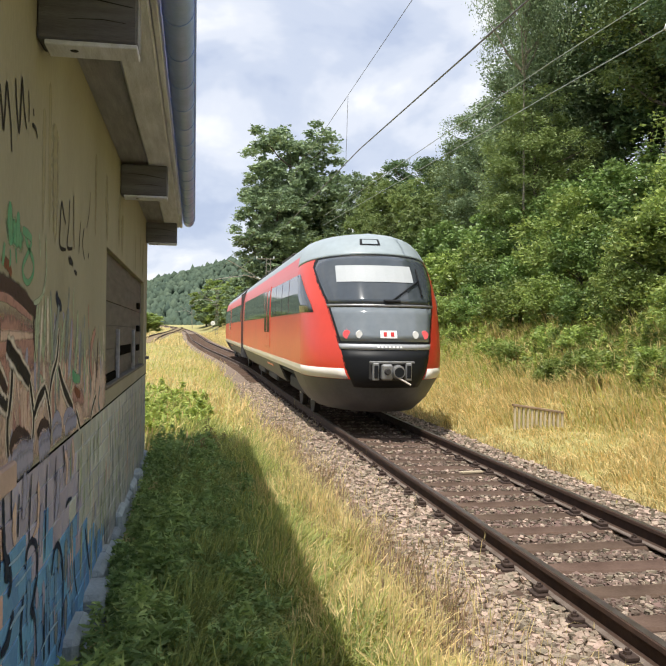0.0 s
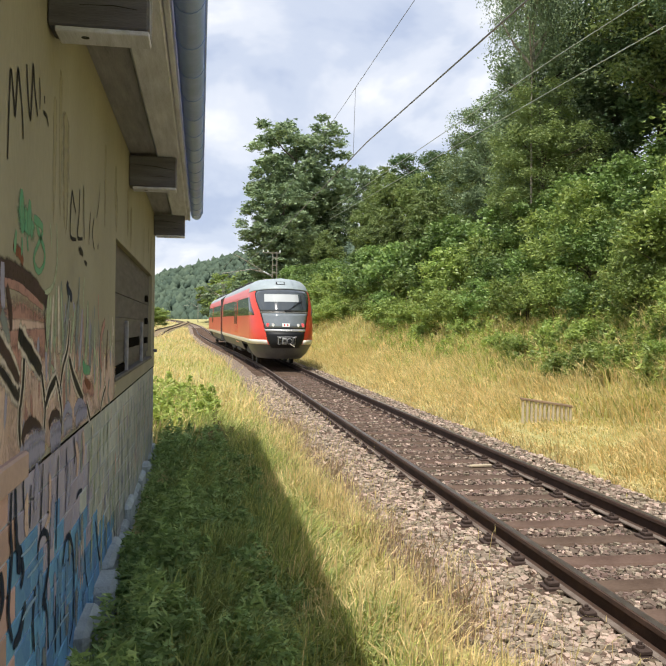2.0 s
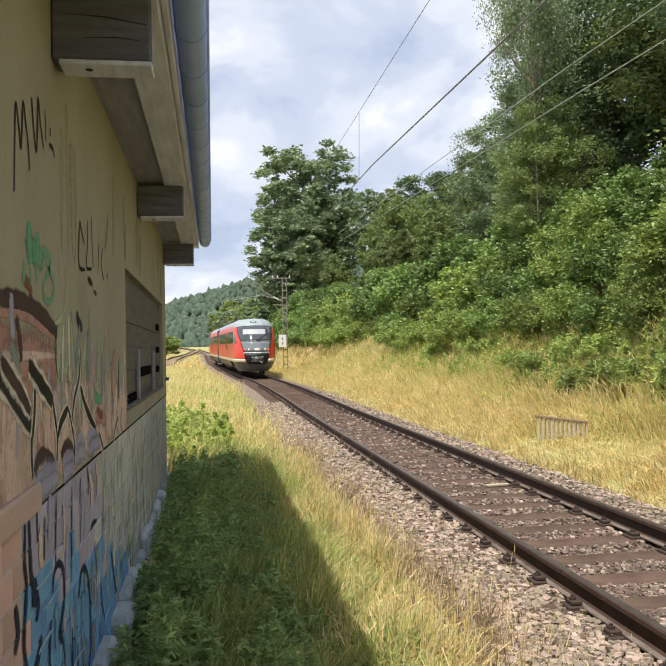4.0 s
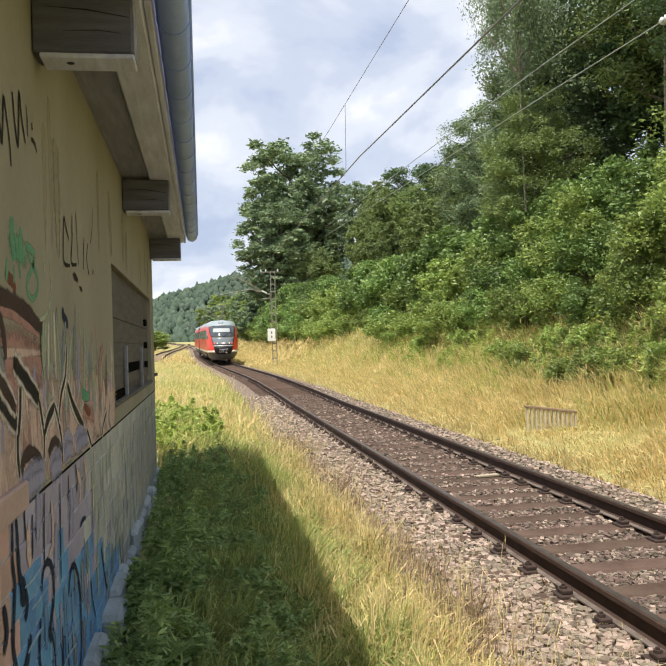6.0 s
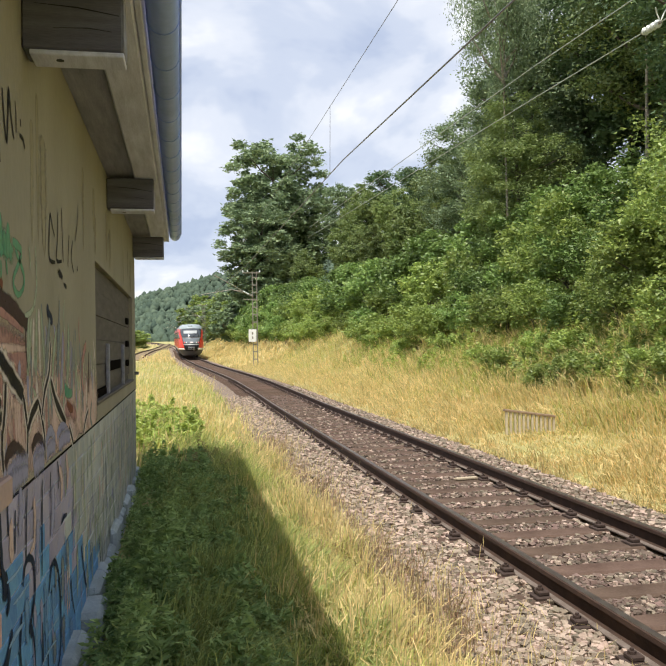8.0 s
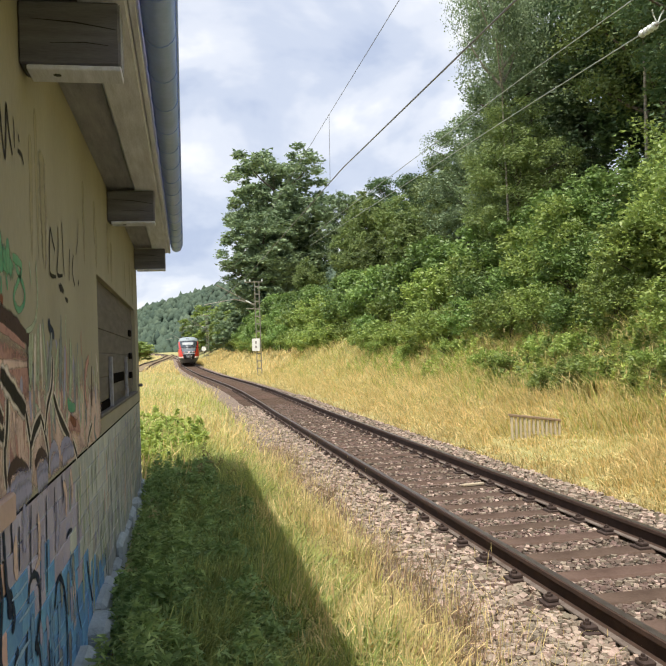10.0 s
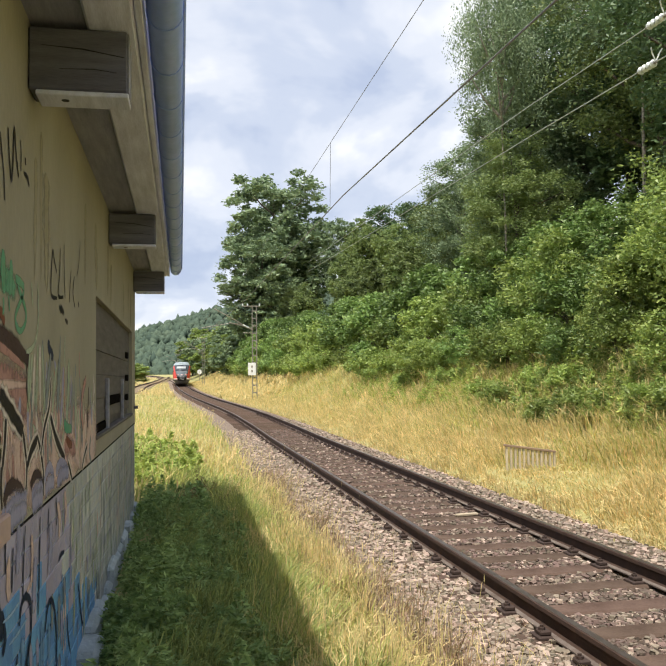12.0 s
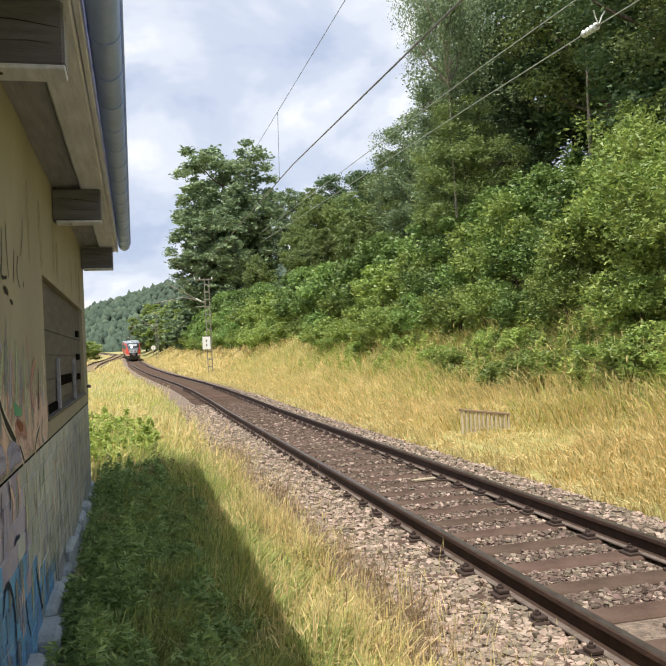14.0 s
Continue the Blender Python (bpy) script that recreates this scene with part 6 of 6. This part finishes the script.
    for x, y, s in ((9.0, 12.2, 0.6), (8.8, 16.4, 0.7), (9.3, 14.4, 0.6), (9.0, 17.4, 0.6), (9.5, 20.5, 0.6), (9.2, 23.5, 0.6), (9.6, 28, 0.7), (9.4, 33, 0.7), (9.8, 39, 0.8), (9.6, 18.6, 0.7), (9.4, 12.8, 0.8), (8.9, 13.2, 0.7), (9.1, 21.8, 0.7), (8.6, 18.0, 0.6)):
        bush(4, x, y, s)
    for k, x, y, s in ((6, 11.6, 16.2, 0.95), (6, 11.4, 19.2, 0.55), (6, 11.2, 13.2, 1.0), (6, 13.0, 17.6, 0.95)):
        bush(k, x, y, s)
    for m in models + shrubs:
        drop_model(m)
    # wooded hill on the horizon
    hx, hy = np.linspace(-420, 260, 60), np.linspace(330, 900, 24)
    gx, gy = np.meshgrid(hx, hy, indexing="ij")
    ridge = np.interp(gx, [-420, -200, -60, 16, 70, 160, 260], [24, 31, 38, 60, 74, 84, 84])
    gz = ridge * np.clip((gy - 330) / 420, 0, 1) ** 1.2 - 2 + 2.5 * np.sin(gx * 0.05) * np.sin(gy * 0.04)
    bm = bmesh.new()
    vs = [[bm.verts.new((gx[i, j], gy[i, j], gz[i, j])) for j in range(24)] for i in range(60)]
    for i in range(59):
        for j in range(23):
            bm.faces.new((vs[i][j], vs[i + 1][j], vs[i + 1][j + 1], vs[i][j + 1]))
    tagged(part("far_hill", bm, FOREST, smooth=True), "dark wooded hill on the horizon", "hill", kind="structure")
    q = np.random.default_rng(5)
    n = 7500
    x, y = q.uniform(-330, 160, n), q.uniform(335, 780, n)
    z = np.interp(x, [-420, -200, -60, 16, 70, 160, 260], [24, 31, 38, 60, 74, 84, 84]) * np.clip((y - 330) / 420, 0, 1) ** 1.2 - 2
    ball = bmesh.new()
    bmesh.ops.create_icosphere(ball, subdivisions=1, radius=1)
    ball.verts.index_update()
    bv = np.array([v.co for v in ball.verts])
    bf = np.array([[v.index for v in f.verts] for f in ball.faces])
    ball.free()
    size = q.uniform(1.4, 3.6, (n, 1, 1)) * np.array([1, 1, 1.5])
    lumps = bv[None] * q.uniform(0.6, 1.25, (n, len(bv), 1)) * size + np.stack([x, y, z + q.uniform(2.0, 6.0, n)], 1)[:, None]
    me = bpy.data.meshes.new("far_wood")
    me.from_pydata(lumps.reshape(-1, 3).tolist(), [], (bf[None] + len(bv) * np.arange(n)[:, None, None]).reshape(-1, 3).tolist())
    me.polygons.foreach_set("use_smooth", np.ones(len(me.polygons), dtype=bool))
    me.materials.append(LEAF_F)
    tagged(new("far_wood", me), "far dark green tree crowns on the hill", "woodland", kind="stuff")


meadow()
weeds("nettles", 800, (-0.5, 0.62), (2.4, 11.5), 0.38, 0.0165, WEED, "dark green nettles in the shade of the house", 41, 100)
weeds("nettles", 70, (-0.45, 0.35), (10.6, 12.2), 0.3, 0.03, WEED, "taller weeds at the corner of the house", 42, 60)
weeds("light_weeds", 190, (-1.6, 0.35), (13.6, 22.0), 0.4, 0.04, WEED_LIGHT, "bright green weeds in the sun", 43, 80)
weeds("bank_weeds", 560, (8.5, 10.6), (9.0, 42.0), 0.6, 0.034, WEED_LIGHT, "leafy green weeds among the bank grass", 44, 70)
weeds("bank_weeds", 260, (8.4, 10.2), (10.0, 22.0), 0.65, 0.036, LEAF_C, "leafy green brambles among the bank grass", 45, 70)
weeds("dock_plants", 26, (-0.1, 0.65), (10.4, 12.0), 0.5, 0.015, DOCK, "rust brown dock stalks at the corner of the house", 47, 60)
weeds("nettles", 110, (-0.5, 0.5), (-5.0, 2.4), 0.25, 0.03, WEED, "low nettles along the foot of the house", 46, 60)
wood()


# ---- bricks of the plinth ----
def bricks():
    r = random.Random(77)
    meshes = []
    for k, m in enumerate((BRICK, BRICK_PINK, BRICK_BLUE, BRICK_GREEN)):
        b = box(-0.012, 0.0, -0.119, 0.119, -0.0545, 0.0545, 0.003)
        me = bpy.data.meshes.new("brick")
        b.to_mesh(me)
        b.free()
        me.materials.append(m)
        meshes.append(me)
    rest = bmesh.new()
    for row in range(10):
        z = 0.0585 + 0.117 * row
        y = -6.85 + (0.122 if row % 2 else 0)
        while y < 10.85:
            blue = 0.92 - 0.22 * max(0, y - 3.2) > z + r.uniform(-0.1, 0.1) and y < 6.0
            k = 1 if y < 2.86 and z > 0.5 else 2 if blue else 3 if y > 4.6 + r.uniform(-0.3, 0.3) else 0
            if 1.9 < y < 7.6:
                shared("brick", meshes[k], PLINTH, pose(WX + r.uniform(-0.0012, 0.0012), y, z))
            else:
                box(WX - 0.012, WX + r.uniform(-0.0012, 0.0012), y - 0.119, y + 0.119, z - 0.0545, z + 0.0545, 0, rest)
            y += 0.246
    tagged(part("brickwork", rest, BRICK_GREEN, PLINTH), kind="stuff")


bricks()


def motions():
    seen = ((0, 15.0), (0.5, 19.15), (1.5, 28.2), (3, 41.9), (5.5, 65.3), (6.5, 74.6), (7.5, 84), (10, 107), (11, 117.5), (13, 140), (14, 152))
    way = np.polyfit([a for a, b in seen], [b for a, b in seen], 3)
    rows = []
    for k in range(57):
        t = k * 0.25
        y = float(np.polyval(way, t))
        a, b = (Vector((3.38 + float(shift(q)), q, float(rise(q)))) for q in (y + 2.5, y + 24))
        d = (b - a).normalized()
        o = a - d * 2.5
        rows.append((t, pose(o.x, o.y, o.z, math.degrees(math.asin(d.z)), 0, math.degrees(math.atan2(-d.x, d.y)) - 0.4)))
    walk(TRAIN, rows)


motions()
